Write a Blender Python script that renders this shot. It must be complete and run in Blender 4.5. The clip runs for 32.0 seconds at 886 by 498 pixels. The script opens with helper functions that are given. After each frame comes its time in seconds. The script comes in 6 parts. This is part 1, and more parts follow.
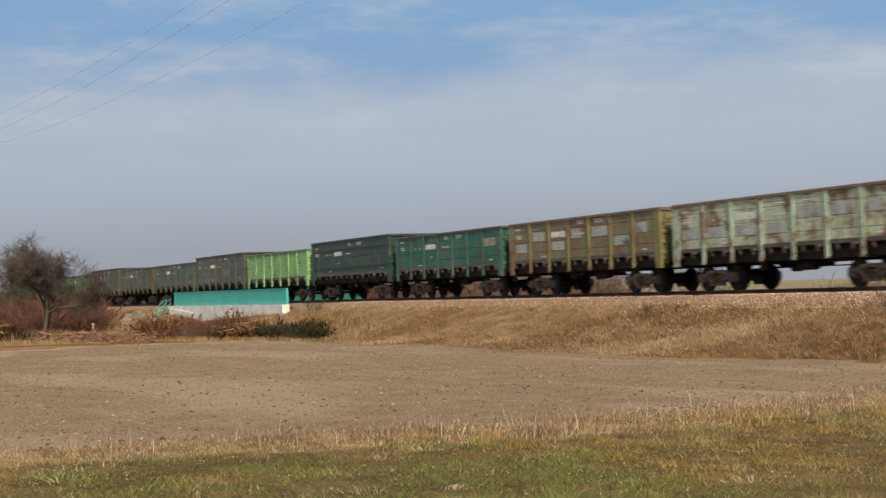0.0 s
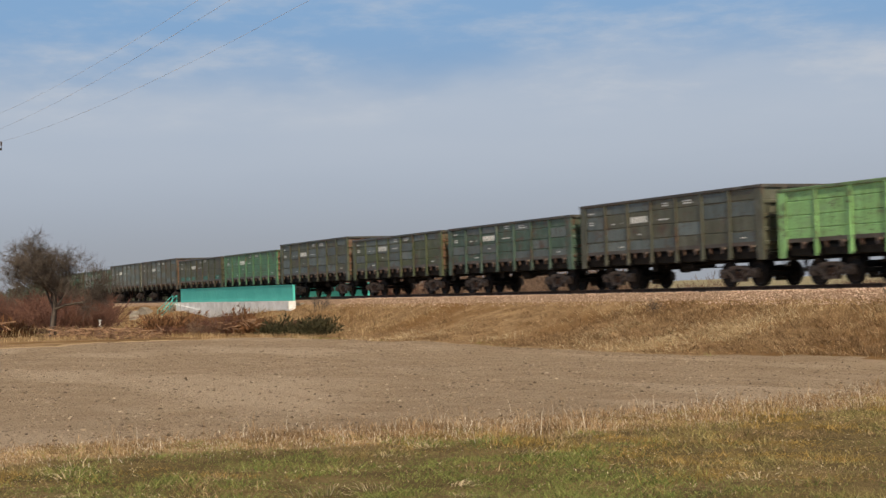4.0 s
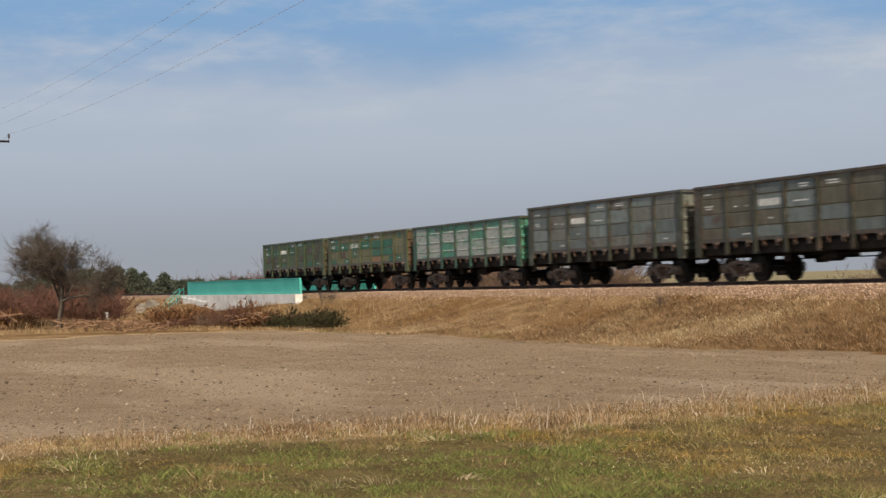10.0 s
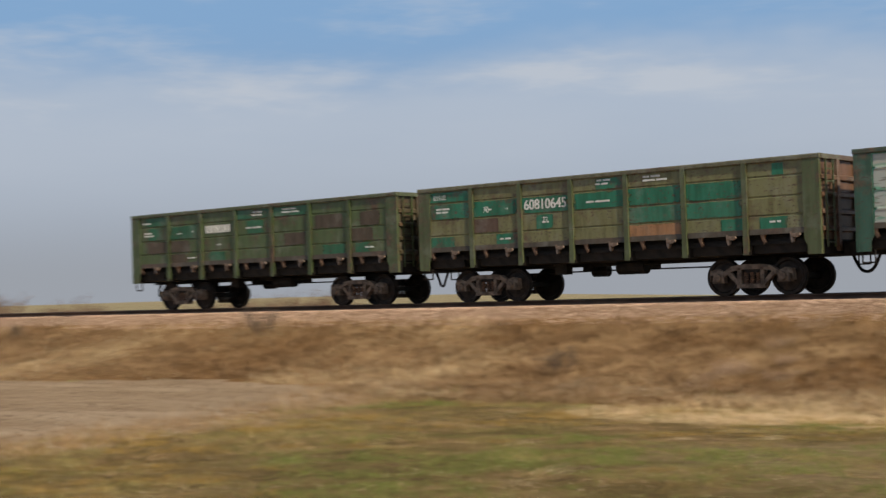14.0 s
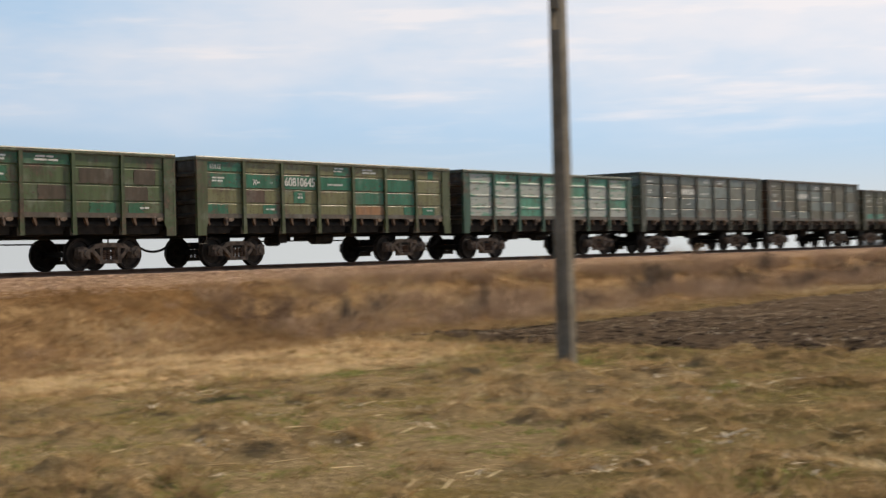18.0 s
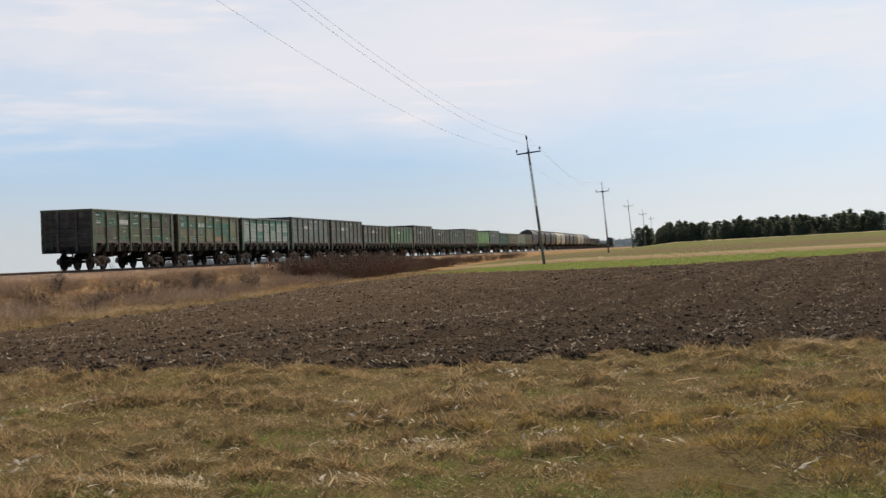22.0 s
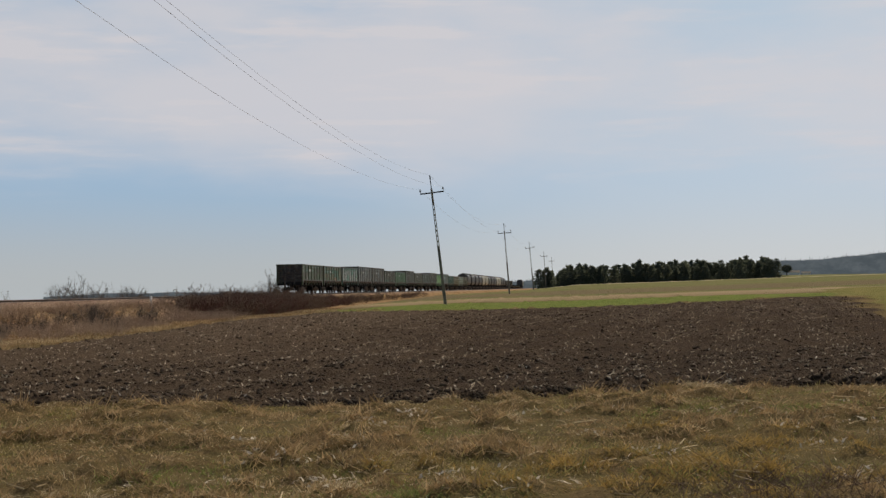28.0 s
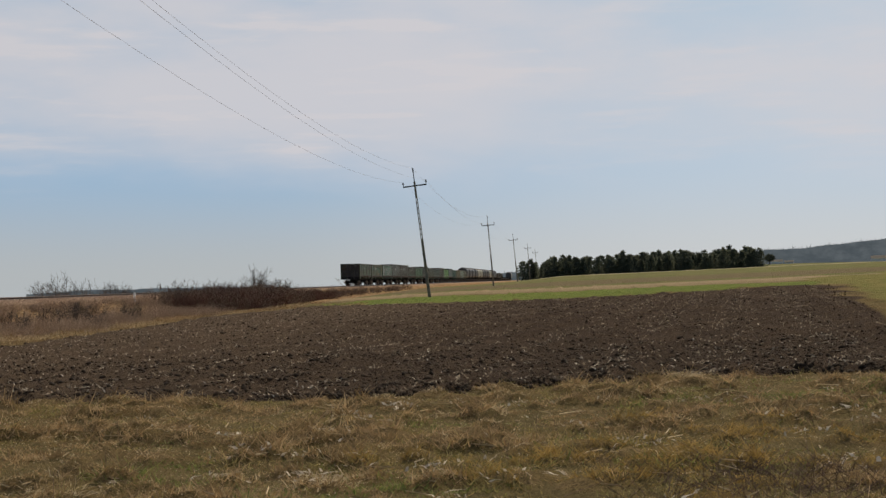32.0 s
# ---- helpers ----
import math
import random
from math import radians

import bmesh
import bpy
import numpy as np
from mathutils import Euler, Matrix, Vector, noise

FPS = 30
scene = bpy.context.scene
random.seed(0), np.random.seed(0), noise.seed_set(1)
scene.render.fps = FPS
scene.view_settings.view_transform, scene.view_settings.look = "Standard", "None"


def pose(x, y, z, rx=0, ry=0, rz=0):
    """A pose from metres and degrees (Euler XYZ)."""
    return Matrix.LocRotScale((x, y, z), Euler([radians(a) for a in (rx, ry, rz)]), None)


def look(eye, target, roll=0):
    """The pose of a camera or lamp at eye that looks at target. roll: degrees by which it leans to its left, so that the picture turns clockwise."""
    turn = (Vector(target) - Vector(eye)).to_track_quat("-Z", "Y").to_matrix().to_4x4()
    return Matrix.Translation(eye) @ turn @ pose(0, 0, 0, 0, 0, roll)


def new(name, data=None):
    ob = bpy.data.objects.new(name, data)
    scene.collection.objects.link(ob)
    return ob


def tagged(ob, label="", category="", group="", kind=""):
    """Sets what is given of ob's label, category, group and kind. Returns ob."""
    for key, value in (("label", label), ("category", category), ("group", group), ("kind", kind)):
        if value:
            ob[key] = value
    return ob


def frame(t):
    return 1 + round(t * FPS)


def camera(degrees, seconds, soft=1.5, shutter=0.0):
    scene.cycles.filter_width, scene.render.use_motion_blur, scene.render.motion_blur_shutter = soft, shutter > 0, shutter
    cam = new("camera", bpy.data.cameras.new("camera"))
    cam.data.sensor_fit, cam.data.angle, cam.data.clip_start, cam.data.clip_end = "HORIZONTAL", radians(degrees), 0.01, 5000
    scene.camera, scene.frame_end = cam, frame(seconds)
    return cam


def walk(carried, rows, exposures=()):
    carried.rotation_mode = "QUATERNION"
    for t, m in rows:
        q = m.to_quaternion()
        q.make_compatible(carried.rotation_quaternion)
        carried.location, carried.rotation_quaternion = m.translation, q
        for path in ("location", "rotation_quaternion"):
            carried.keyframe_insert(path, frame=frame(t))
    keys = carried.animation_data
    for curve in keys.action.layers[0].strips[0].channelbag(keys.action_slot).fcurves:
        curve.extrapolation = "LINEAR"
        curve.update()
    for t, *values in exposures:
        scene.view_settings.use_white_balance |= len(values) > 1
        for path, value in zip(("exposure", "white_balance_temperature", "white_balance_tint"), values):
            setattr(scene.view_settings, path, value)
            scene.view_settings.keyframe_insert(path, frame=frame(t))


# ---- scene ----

EYE = (0.0, 0.0, 1.65)


def aim(yaw, pitch, roll):
    """Camera pose from compass yaw (0 faces the railway, positive to the right), pitch and roll in degrees."""
    a, b = radians(yaw), radians(pitch)
    way = Vector((math.sin(a) * math.cos(b), math.cos(a) * math.cos(b), math.sin(b)))
    return look(EYE, Vector(EYE) + way * 10, roll)


cam = camera(33.90, 32.0, soft=1.4, shutter=0.5)
walk(cam, [
    (0, aim(-64.89, 1.65, -1.90)), (0.5, aim(-64.97, 1.69, -1.91)), (1, aim(-65.10, 1.69, -1.94)), (1.5, aim(-65.11, 1.71, -1.88)),
    (2, aim(-65.11, 1.72, -1.81)), (2.5, aim(-65.11, 1.66, -1.92)), (3, aim(-65.15, 1.58, -2.02)), (3.5, aim(-65.15, 1.53, -1.96)),
    (5.5, aim(-65.14, 1.57, -1.85)), (6, aim(-65.13, 1.50, -1.94)), (6.5, aim(-65.17, 1.36, -2.02)), (7, aim(-65.27, 1.31, -2.03)),
    (7.5, aim(-65.34, 1.28, -2.01)), (8, aim(-65.34, 1.26, -1.92)), (8.5, aim(-65.33, 1.25, -1.91)), (9, aim(-65.47, 1.29, -1.96)),
    (9.5, aim(-65.50, 1.24, -1.84)), (10, aim(-65.42, 1.28, -1.72)), (10.5, aim(-65.27, 1.33, -1.64)), (11, aim(-64.77, 1.35, -1.64)),
    (11.5, aim(-63.29, 1.48, -1.80)), (12, aim(-60.53, 1.58, -1.32)), (12.5, aim(-57.58, 1.64, -1.26)), (13, aim(-53.61, 1.69, -1.78)),
    (13.5, aim(-48.36, 1.72, -1.78)), (14, aim(-40.53, 1.68, -1.80)), (14.5, aim(-30.39, 1.49, -2.10)), (16.5, aim(23.63, 0.09, -2.29)),
    (16.7, aim(29.58, -0.01, -2.27)), (17, aim(36.75, -0.22, -1.65)), (17.3, aim(42.38, -0.26, -1.32)), (17.6, aim(47.19, -0.19, -1.20)),
    (18, aim(53.13, 0.05, -1.38)), (18.5, aim(59.95, 0.15, -1.31)), (19, aim(66.17, -0.13, -1.29)), (19.5, aim(70.46, -0.54, -0.82)),
    (20, aim(74.26, -0.35, -1.06)), (20.5, aim(76.45, -0.26, -1.19)), (21, aim(78.10, 0.08, -1.53)), (21.5, aim(79.33, 0.25, -1.48)),
    (22, aim(80.49, 0.12, -1.90)), (22.5, aim(81.70, 0.06, -1.71)), (23, aim(81.89, 0.18, -1.41)), (23.5, aim(82.31, 0.38, -1.44)),
    (24, aim(82.60, 0.50, -1.37)), (24.5, aim(82.86, 0.62, -1.35)), (25, aim(83.12, 0.78, -1.05)), (25.5, aim(83.38, 1.08, -0.99)),
    (26, aim(83.74, 1.23, -0.76)), (26.5, aim(84.02, 1.38, -0.68)), (28.5, aim(84.43, 1.58, -0.79)), (29, aim(84.30, 1.62, -1.02)),
    (29.5, aim(84.40, 1.62, -1.19)), (30, aim(84.57, 1.51, -1.21)), (30.5, aim(84.73, 1.42, -1.27)), (31, aim(84.88, 1.37, -1.38)),
    (31.5, aim(85.01, 1.33, -1.50)), (32, aim(85.03, 1.27, -1.39)),
], [(0, 0.05, 7000, 11), (12, 0.05, 7000, 11), (14, 0.04, 7000, 11), (16.5, 0.22, 7500, 11), (18, 0.22, 7350, 11), (20, 0.36, 7000, 11), (21, 0.29, 7000, 10), (22, 0.08, 7000, 10), (24, 0.02, 7000, 10), (25.2, -0.02, 7000, 10), (26, -0.22, 7000, 10), (29, -0.36, 7000, 10), (32, -0.36, 7000, 10)])

# ---------------------------------------------------------------- world and sun
SUN_AZ, SUN_EL = 105.0, 42.0      # compass degrees from +y towards +x, height over the horizon
world = bpy.data.worlds.new("world")
scene.world = world
world.use_nodes = True
wn = world.node_tree.nodes
sky = wn.new("ShaderNodeTexSky")
sky.sky_type, sky.sun_disc = "NISHITA", False
sky.sun_elevation, sky.sun_rotation = radians(SUN_EL), radians(SUN_AZ)
sky.air_density, sky.dust_density, sky.ozone_density, sky.altitude = 1.0, 1.6, 1.6, 150
bg = wn["Background"]
bg.inputs["Strength"].default_value = 0.08
world.node_tree.links.new(sky.outputs[0], bg.inputs["Color"])
sun_data = bpy.data.lights.new("sun", "SUN")
sun_data.energy, sun_data.angle, sun_data.color = 4.4, radians(0.6), (1.0, 0.90, 0.76)
sun = new("sun", sun_data)
_a, _e = radians(SUN_AZ), radians(SUN_EL)
sun.matrix_world = look((100 * math.sin(_a) * math.cos(_e), 100 * math.cos(_a) * math.cos(_e), 100 * math.sin(_e)), (0, 0, 0))

# ---------------------------------------------------------------- helpers


def obj(name, bm, material, parent=None, label="", at=None):
    """Links a bmesh (or a mesh) as one object, as a part where a parent is given."""
    if isinstance(bm, bpy.types.Mesh):
        me = bm
    else:
        me = bpy.data.meshes.new(name)
        bm.to_mesh(me)
        bm.free()
    if material is not None and not me.materials:
        me.materials.append(material)
    ob = new(name, me)
    if parent is not None:
        ob.parent = parent
    if at is not None:
        ob.matrix_basis = at
    if label:
        ob["label"] = label
    return ob


part = obj


def box(bm, x0, x1, y0, y1, z0, z1, taper=0.0):
    """A box; taper pulls its top in on all sides."""
    t = taper
    v = [bm.verts.new(p) for p in ((x0, y0, z0), (x1, y0, z0), (x1, y1, z0), (x0, y1, z0),
                                   (x0 + t, y0 + t, z1), (x1 - t, y0 + t, z1), (x1 - t, y1 - t, z1), (x0 + t, y1 - t, z1))]
    for f in ((3, 2, 1, 0), (4, 5, 6, 7), (0, 1, 5, 4), (1, 2, 6, 5), (2, 3, 7, 6), (3, 0, 4, 7)):
        bm.faces.new([v[i] for i in f])
    return v


def prism(bm, outline, axis, a, b):
    """Extrudes a closed outline (list of 2D points) along axis x, y or z from a to b."""
    def put(p, s):
        return {"x": (s, p[0], p[1]), "y": (p[0], s, p[1]), "z": (p[0], p[1], s)}[axis]
    lo = [bm.verts.new(put(p, a)) for p in outline]
    hi = [bm.verts.new(put(p, b)) for p in outline]
    n = len(outline)
    for i in range(n):
        bm.faces.new((lo[i], lo[(i + 1) % n], hi[(i + 1) % n], hi[i]))
    bm.faces.new(lo[::-1])
    bm.faces.new(hi)


def rod(bm, a, b, r0, r1=None, n=6):
    """A round bar from a to b."""
    a, b = Vector(a), Vector(b)
    r1 = r0 if r1 is None else r1
    q = (b - a).to_track_quat("Z", "Y").to_matrix()
    lo, hi = [], []
    for i in range(n):
        w = 2 * math.pi * i / n
        d = q @ Vector((math.cos(w), math.sin(w), 0))
        lo.append(bm.verts.new(a + d * r0))
        hi.append(bm.verts.new(b + d * r1))
    for i in range(n):
        bm.faces.new((lo[i], lo[(i + 1) % n], hi[(i + 1) % n], hi[i]))
    bm.faces.new(lo[::-1])
    bm.faces.new(hi)


def finish(bm):
    bmesh.ops.recalc_face_normals(bm, faces=bm.faces)
    return bm


def raw_mesh(name, verts, faces):
    """A mesh from numpy vertices and faces of one size (3 or 4 corners)."""
    me = bpy.data.meshes.new(name)
    verts, faces = np.asarray(verts, np.float32), np.asarray(faces, np.int32)
    k = faces.shape[1]
    me.vertices.add(len(verts))
    me.vertices.foreach_set("co", verts.ravel())
    me.loops.add(faces.size)
    me.loops.foreach_set("vertex_index", faces.ravel())
    me.polygons.add(len(faces))
    me.polygons.foreach_set("loop_start", np.arange(len(faces), dtype=np.int32) * k)
    me.update(calc_edges=True)
    return me


# ---------------------------------------------------------------- materials


class Nodes:
    """A small wrapper for writing node materials."""

    def __init__(self, name, rough=0.8, metal=0.0, spec=0.3):
        self.m = bpy.data.materials.new(name)
        self.m.use_nodes = True
        self.t = self.m.node_tree
        self.b = self.t.nodes["Principled BSDF"]
        self.b.inputs["Roughness"].default_value = rough
        self.b.inputs["Metallic"].default_value = metal
        self.b.inputs["Specular IOR Level"].default_value = spec
        self.coord = self.t.nodes.new("ShaderNodeTexCoord").outputs["Object"]

    def node(self, kind, out=0, ins=None, **props):
        n = self.t.nodes.new(kind)
        for key, value in props.items():
            if key == "operation":
                n.operation = value
            elif key == "data_type":
                n.data_type = value
            elif key == "blend_type":
                n.blend_type = value
            elif key == "attribute_name":
                n.attribute_name = value
            elif key == "feature":
                n.feature = value
        for key, value in (ins or {}).items():
            if isinstance(value, bpy.types.NodeSocket):
                self.t.links.new(value, n.inputs[key])
            else:
                n.inputs[key].default_value = value
        return n.outputs[out]

    def math(self, op, a, b=0.0):
        return self.node("ShaderNodeMath", 0, {0: a, 1: b}, operation=op)

    def noise(self, scale, detail=4.0, rough=0.6, vec=None, stretch=None):
        v = self.coord if vec is None else vec
        if stretch:
            v = self.node("ShaderNodeVectorMath", 0, {0: v, 1: stretch}, operation="MULTIPLY")
        return self.node("ShaderNodeTexNoise", 0, {"Vector": v, "Scale": scale, "Detail": detail, "Roughness": rough})

    def ramp(self, fac, lo, hi):
        """Smooth step of fac from lo to hi."""
        n = self.t.nodes.new("ShaderNodeMapRange")
        n.interpolation_type = "SMOOTHSTEP"
        self.t.links.new(fac, n.inputs[0])
        for i, v in ((1, lo), (2, hi)):
            if isinstance(v, bpy.types.NodeSocket):
                self.t.links.new(v, n.inputs[i])
            else:
                n.inputs[i].default_value = v
        return n.outputs[0]

    def mix(self, fac, a, b):
        n = self.t.nodes.new("ShaderNodeMix")
        n.data_type = "RGBA"
        for i, v in ((0, fac), (6, a), (7, b)):
            if isinstance(v, bpy.types.NodeSocket):
                self.t.links.new(v, n.inputs[i])
            else:
                n.inputs[i].default_value = v if i == 0 else (*v, 1.0)
        return n.outputs[2]

    def gain(self, colour, value):
        n = self.t.nodes.new("ShaderNodeMix")
        n.data_type, n.blend_type = "RGBA", "MULTIPLY"
        n.inputs[0].default_value = 1.0
        for i, v in ((6, colour), (7, value)):
            if isinstance(v, bpy.types.NodeSocket):
                self.t.links.new(v, n.inputs[i])
            else:
                n.inputs[i].default_value = (*v, 1.0)
        return n.outputs[2]

    def base(self, colour):
        if isinstance(colour, bpy.types.NodeSocket):
            self.t.links.new(colour, self.b.inputs["Base Color"])
        else:
            self.b.inputs["Base Color"].default_value = (*colour, 1.0)
        return self

    def bump(self, height, strength=0.5, distance=0.05):
        n = self.t.nodes.new("ShaderNodeBump")
        n.inputs["Strength"].default_value, n.inputs["Distance"].default_value = strength, distance
        self.t.links.new(height, n.inputs["Height"])
        self.t.links.new(n.outputs[0], self.b.inputs["Normal"])
        return self


def simple(name, a, b, scale, rough=0.8, metal=0.0, bump=0.0, lo=0.35, hi=0.65):
    """Two colours mixed by noise, with a second, finer grain."""
    n = Nodes(name, rough, metal)
    big, fine = n.noise(scale), n.noise(scale * 9, 3.0)
    c = n.mix(n.ramp(big, lo, hi), a, b)
    n.base(n.mix(n.math("MULTIPLY", n.ramp(fine, 0.45, 0.75), 0.35), c, tuple(x * 0.6 for x in a)))
    if bump:
        n.bump(fine, 0.6, bump)
    return n.m


def blade_material(name, cols, trans=0.33):
    """Grass, straw and leaves: colour varied blade by blade, and in patches over the ground."""
    n = Nodes(name, 0.85, 0.0, 0.08)
    rnd = n.node("ShaderNodeNewGeometry", 8)
    c = n.mix(rnd, cols[0], cols[1])
    if len(cols) > 2:
        c = n.mix(n.math("MULTIPLY", n.ramp(n.noise(2.2, 5.0, 0.65), 0.45, 0.6), 0.85), c, cols[2])
    n.base(c)
    if trans:
        thin = n.t.nodes.new("ShaderNodeBsdfTranslucent")
        n.t.links.new(c, thin.inputs["Color"])
        both = n.t.nodes.new("ShaderNodeMixShader")
        both.inputs[0].default_value = trans
        n.t.links.new(n.b.outputs[0], both.inputs[1])
        n.t.links.new(thin.outputs[0], both.inputs[2])
        n.t.links.new(both.outputs[0], n.t.nodes["Material Output"].inputs["Surface"])
    return n.m


def paint_material(name, rust_lo, rust_hi, worn=False, dull=(0.045, 0.03, 0.021), bright=(0.125, 0.078, 0.048)):
    """Weathered wagon paint: its colour comes from the object, with rust, stains, chips and streaks.
    worn: a patch whose brushed edges are ragged and let the older paint show through."""
    n = Nodes(name, 0.42, 0.0, 0.42)
    info = n.t.nodes.new("ShaderNodeObjectInfo")
    off = n.node("ShaderNodeVectorMath", 0, {0: n.coord, 1: n.node("ShaderNodeCombineXYZ", 0, {0: n.math("MULTIPLY", info.outputs["Random"], 83.0), 1: n.math("MULTIPLY", info.outputs["Random"], 41.0)})}, operation="ADD")
    patch, chips, streak = n.noise(0.9, 5.0, 0.65, off), n.noise(7.0, 4.0, 0.7, off), n.noise(5.0, 3.0, 0.6, off, (1.0, 1.0, 0.12))
    fade = n.mix(n.ramp(streak, 0.35, 0.75), info.outputs["Color"], n.gain(info.outputs["Color"], (0.62, 0.60, 0.52)))
    fade = n.mix(n.math("MULTIPLY", n.ramp(n.noise(1.7, 4.0, 0.6, off), 0.48, 0.75), 0.35), fade, (0.24, 0.24, 0.205))
    rust = n.mix(n.ramp(chips, 0.3, 0.7), dull, bright)
    mask = n.ramp(n.math("ADD", n.math("MULTIPLY", patch, 0.75), n.math("MULTIPLY", chips, 0.25)), rust_lo, rust_hi)
    spots = n.ramp(n.noise(11.0, 4.0, 0.65, off, (0.7, 1.0, 2.2)), 0.57, 0.63)
    mask = n.math("MAXIMUM", mask, n.math("MULTIPLY", spots, n.ramp(n.noise(1.3, 3.0, 0.5, off), 0.36, 0.55)))
    n.base(n.mix(mask, fade, rust))
    n.bump(chips, 0.25, 0.01)
    if worn:
        across = n.t.nodes.new("ShaderNodeSeparateXYZ")
        n.t.links.new(n.t.nodes["Texture Coordinate"].outputs["Generated"], across.inputs[0])
        d = [n.math("MINIMUM", q, n.math("SUBTRACT", 1.0, q)) for q in (across.outputs[0], across.outputs[2])]
        edge = n.math("ADD", n.math("MINIMUM", d[0], d[1]), n.math("MULTIPLY", n.math("SUBTRACT", n.noise(3.5, 5.0, 0.7, off), 0.5), 0.55))
        bare = n.t.nodes.new("ShaderNodeBsdfTransparent")
        both = n.t.nodes.new("ShaderNodeMixShader")
        n.t.links.new(n.ramp(edge, -0.05, 0.03), both.inputs[0])
        n.t.links.new(bare.outputs[0], both.inputs[1])
        n.t.links.new(n.b.outputs[0], both.inputs[2])
        n.t.links.new(both.outputs[0], n.t.nodes["Material Output"].inputs["Surface"])
    return n.m


PAINT = paint_material("wagon_paint", 0.50, 0.64)
PAINT_RUSTY = paint_material("wagon_paint_rusty", 0.485, 0.565, False, (0.10, 0.058, 0.034), (0.25, 0.14, 0.075))
PAINT_PATCH = paint_material("worn_patch_paint", 0.54, 0.66, True)
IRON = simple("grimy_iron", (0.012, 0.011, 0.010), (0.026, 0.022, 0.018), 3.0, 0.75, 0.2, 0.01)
BOGIE = simple("bogie_dust", (0.075, 0.058, 0.046), (0.22, 0.17, 0.13), 4.0, 0.85, 0.1, 0.01)
TREAD = simple("wheel_steel", (0.018, 0.015, 0.013), (0.042, 0.033, 0.027), 5.0, 0.6, 0.5)
LATCH = simple("rusty_latch", (0.06, 0.036, 0.025), (0.17, 0.105, 0.07), 6.0, 0.7, 0.2)
PLATE = simple("pale_latch_plate", (0.13, 0.09, 0.065), (0.36, 0.28, 0.22), 6.0, 0.6, 0.2)
RAIL = simple("rail_steel", (0.06, 0.04, 0.03), (0.12, 0.08, 0.06), 2.0, 0.6, 0.5)
LETTER = simple("white_lettering", (0.72, 0.73, 0.70), (0.55, 0.56, 0.52), 4.0, 0.7)
CONCRETE = simple("weathered_concrete", (0.17, 0.145, 0.11), (0.27, 0.235, 0.185), 1.6, 0.9, 0.0, 0.01)
WHITE_WALL = simple("whitewashed_concrete", (0.86, 0.86, 0.83), (0.66, 0.66, 0.62), 0.8, 0.85, 0.0, 0.01)
TEAL = simple("turquoise_paint", (0.055, 0.42, 0.36), (0.075, 0.47, 0.40), 0.5, 0.6)
CABLE = simple("grey_cable", (0.50, 0.50, 0.53), (0.60, 0.60, 0.63), 1.0, 0.6)
CERAMIC = simple("brown_ceramic", (0.05, 0.035, 0.03), (0.09, 0.06, 0.05), 3.0, 0.3)
BARK = simple("grey_bark", (0.075, 0.058, 0.046), (0.13, 0.105, 0.082), 3.0, 0.9, 0.0, 0.01)
TWIG = simple("brown_twigs", (0.12, 0.075, 0.05), (0.20, 0.13, 0.085), 1.2, 0.9)
TWIG_RED = simple("reddish_twigs", (0.105, 0.048, 0.034), (0.175, 0.085, 0.055), 1.2, 0.9)
CUT = simple("cut_wood", (0.17, 0.095, 0.055), (0.32, 0.19, 0.11), 2.0, 0.85)
PINE = blade_material("pine_needles", ((0.09, 0.105, 0.075), (0.19, 0.205, 0.145)), 0.5)
DRY = blade_material("dry_grass", ((0.26, 0.16, 0.07), (0.70, 0.51, 0.285), (0.215, 0.145, 0.07)))
BANK_GRASS = blade_material("bank_grass", ((0.20, 0.12, 0.058), (0.62, 0.43, 0.245), (0.175, 0.11, 0.055)))
STRAW = blade_material("pale_straw", ((0.48, 0.35, 0.19), (0.84, 0.70, 0.46)))
REED = blade_material("grey_dead_stalks", ((0.31, 0.215, 0.145), (0.62, 0.465, 0.335)), 0.15)
HUSK = blade_material("bleached_husk", ((0.48, 0.38, 0.25), (0.80, 0.71, 0.56)), 0.2)
TURF = blade_material("spring_turf", ((0.12, 0.11, 0.036), (0.54, 0.44, 0.18), (0.31, 0.22, 0.09)))
GOLD = blade_material("golden_grass", ((0.25, 0.155, 0.045), (0.60, 0.41, 0.14), (0.30, 0.21, 0.07)))
LUSH = blade_material("green_grass", ((0.095, 0.14, 0.032), (0.36, 0.37, 0.12)))
DEAD_LEAF = blade_material("rusty_dead_leaves", ((0.085, 0.046, 0.026), (0.27, 0.135, 0.062)), 0.2)
STONE = blade_material("ballast_stone", ((0.27, 0.165, 0.105), (0.76, 0.56, 0.42)), 0.0)
CLOD = blade_material("soil_clods", ((0.024, 0.016, 0.010), (0.095, 0.064, 0.041)), 0.0)
DARK_CLOD = blade_material("dark_clods", ((0.07, 0.048, 0.03), (0.32, 0.235, 0.155)), 0.0)
CRUMB = blade_material("pale_clods", ((0.28, 0.20, 0.125), (0.52, 0.41, 0.29)), 0.0)
EVERGREEN = blade_material("evergreen_needles", ((0.030, 0.030, 0.016), (0.085, 0.074, 0.038)), 0.2)


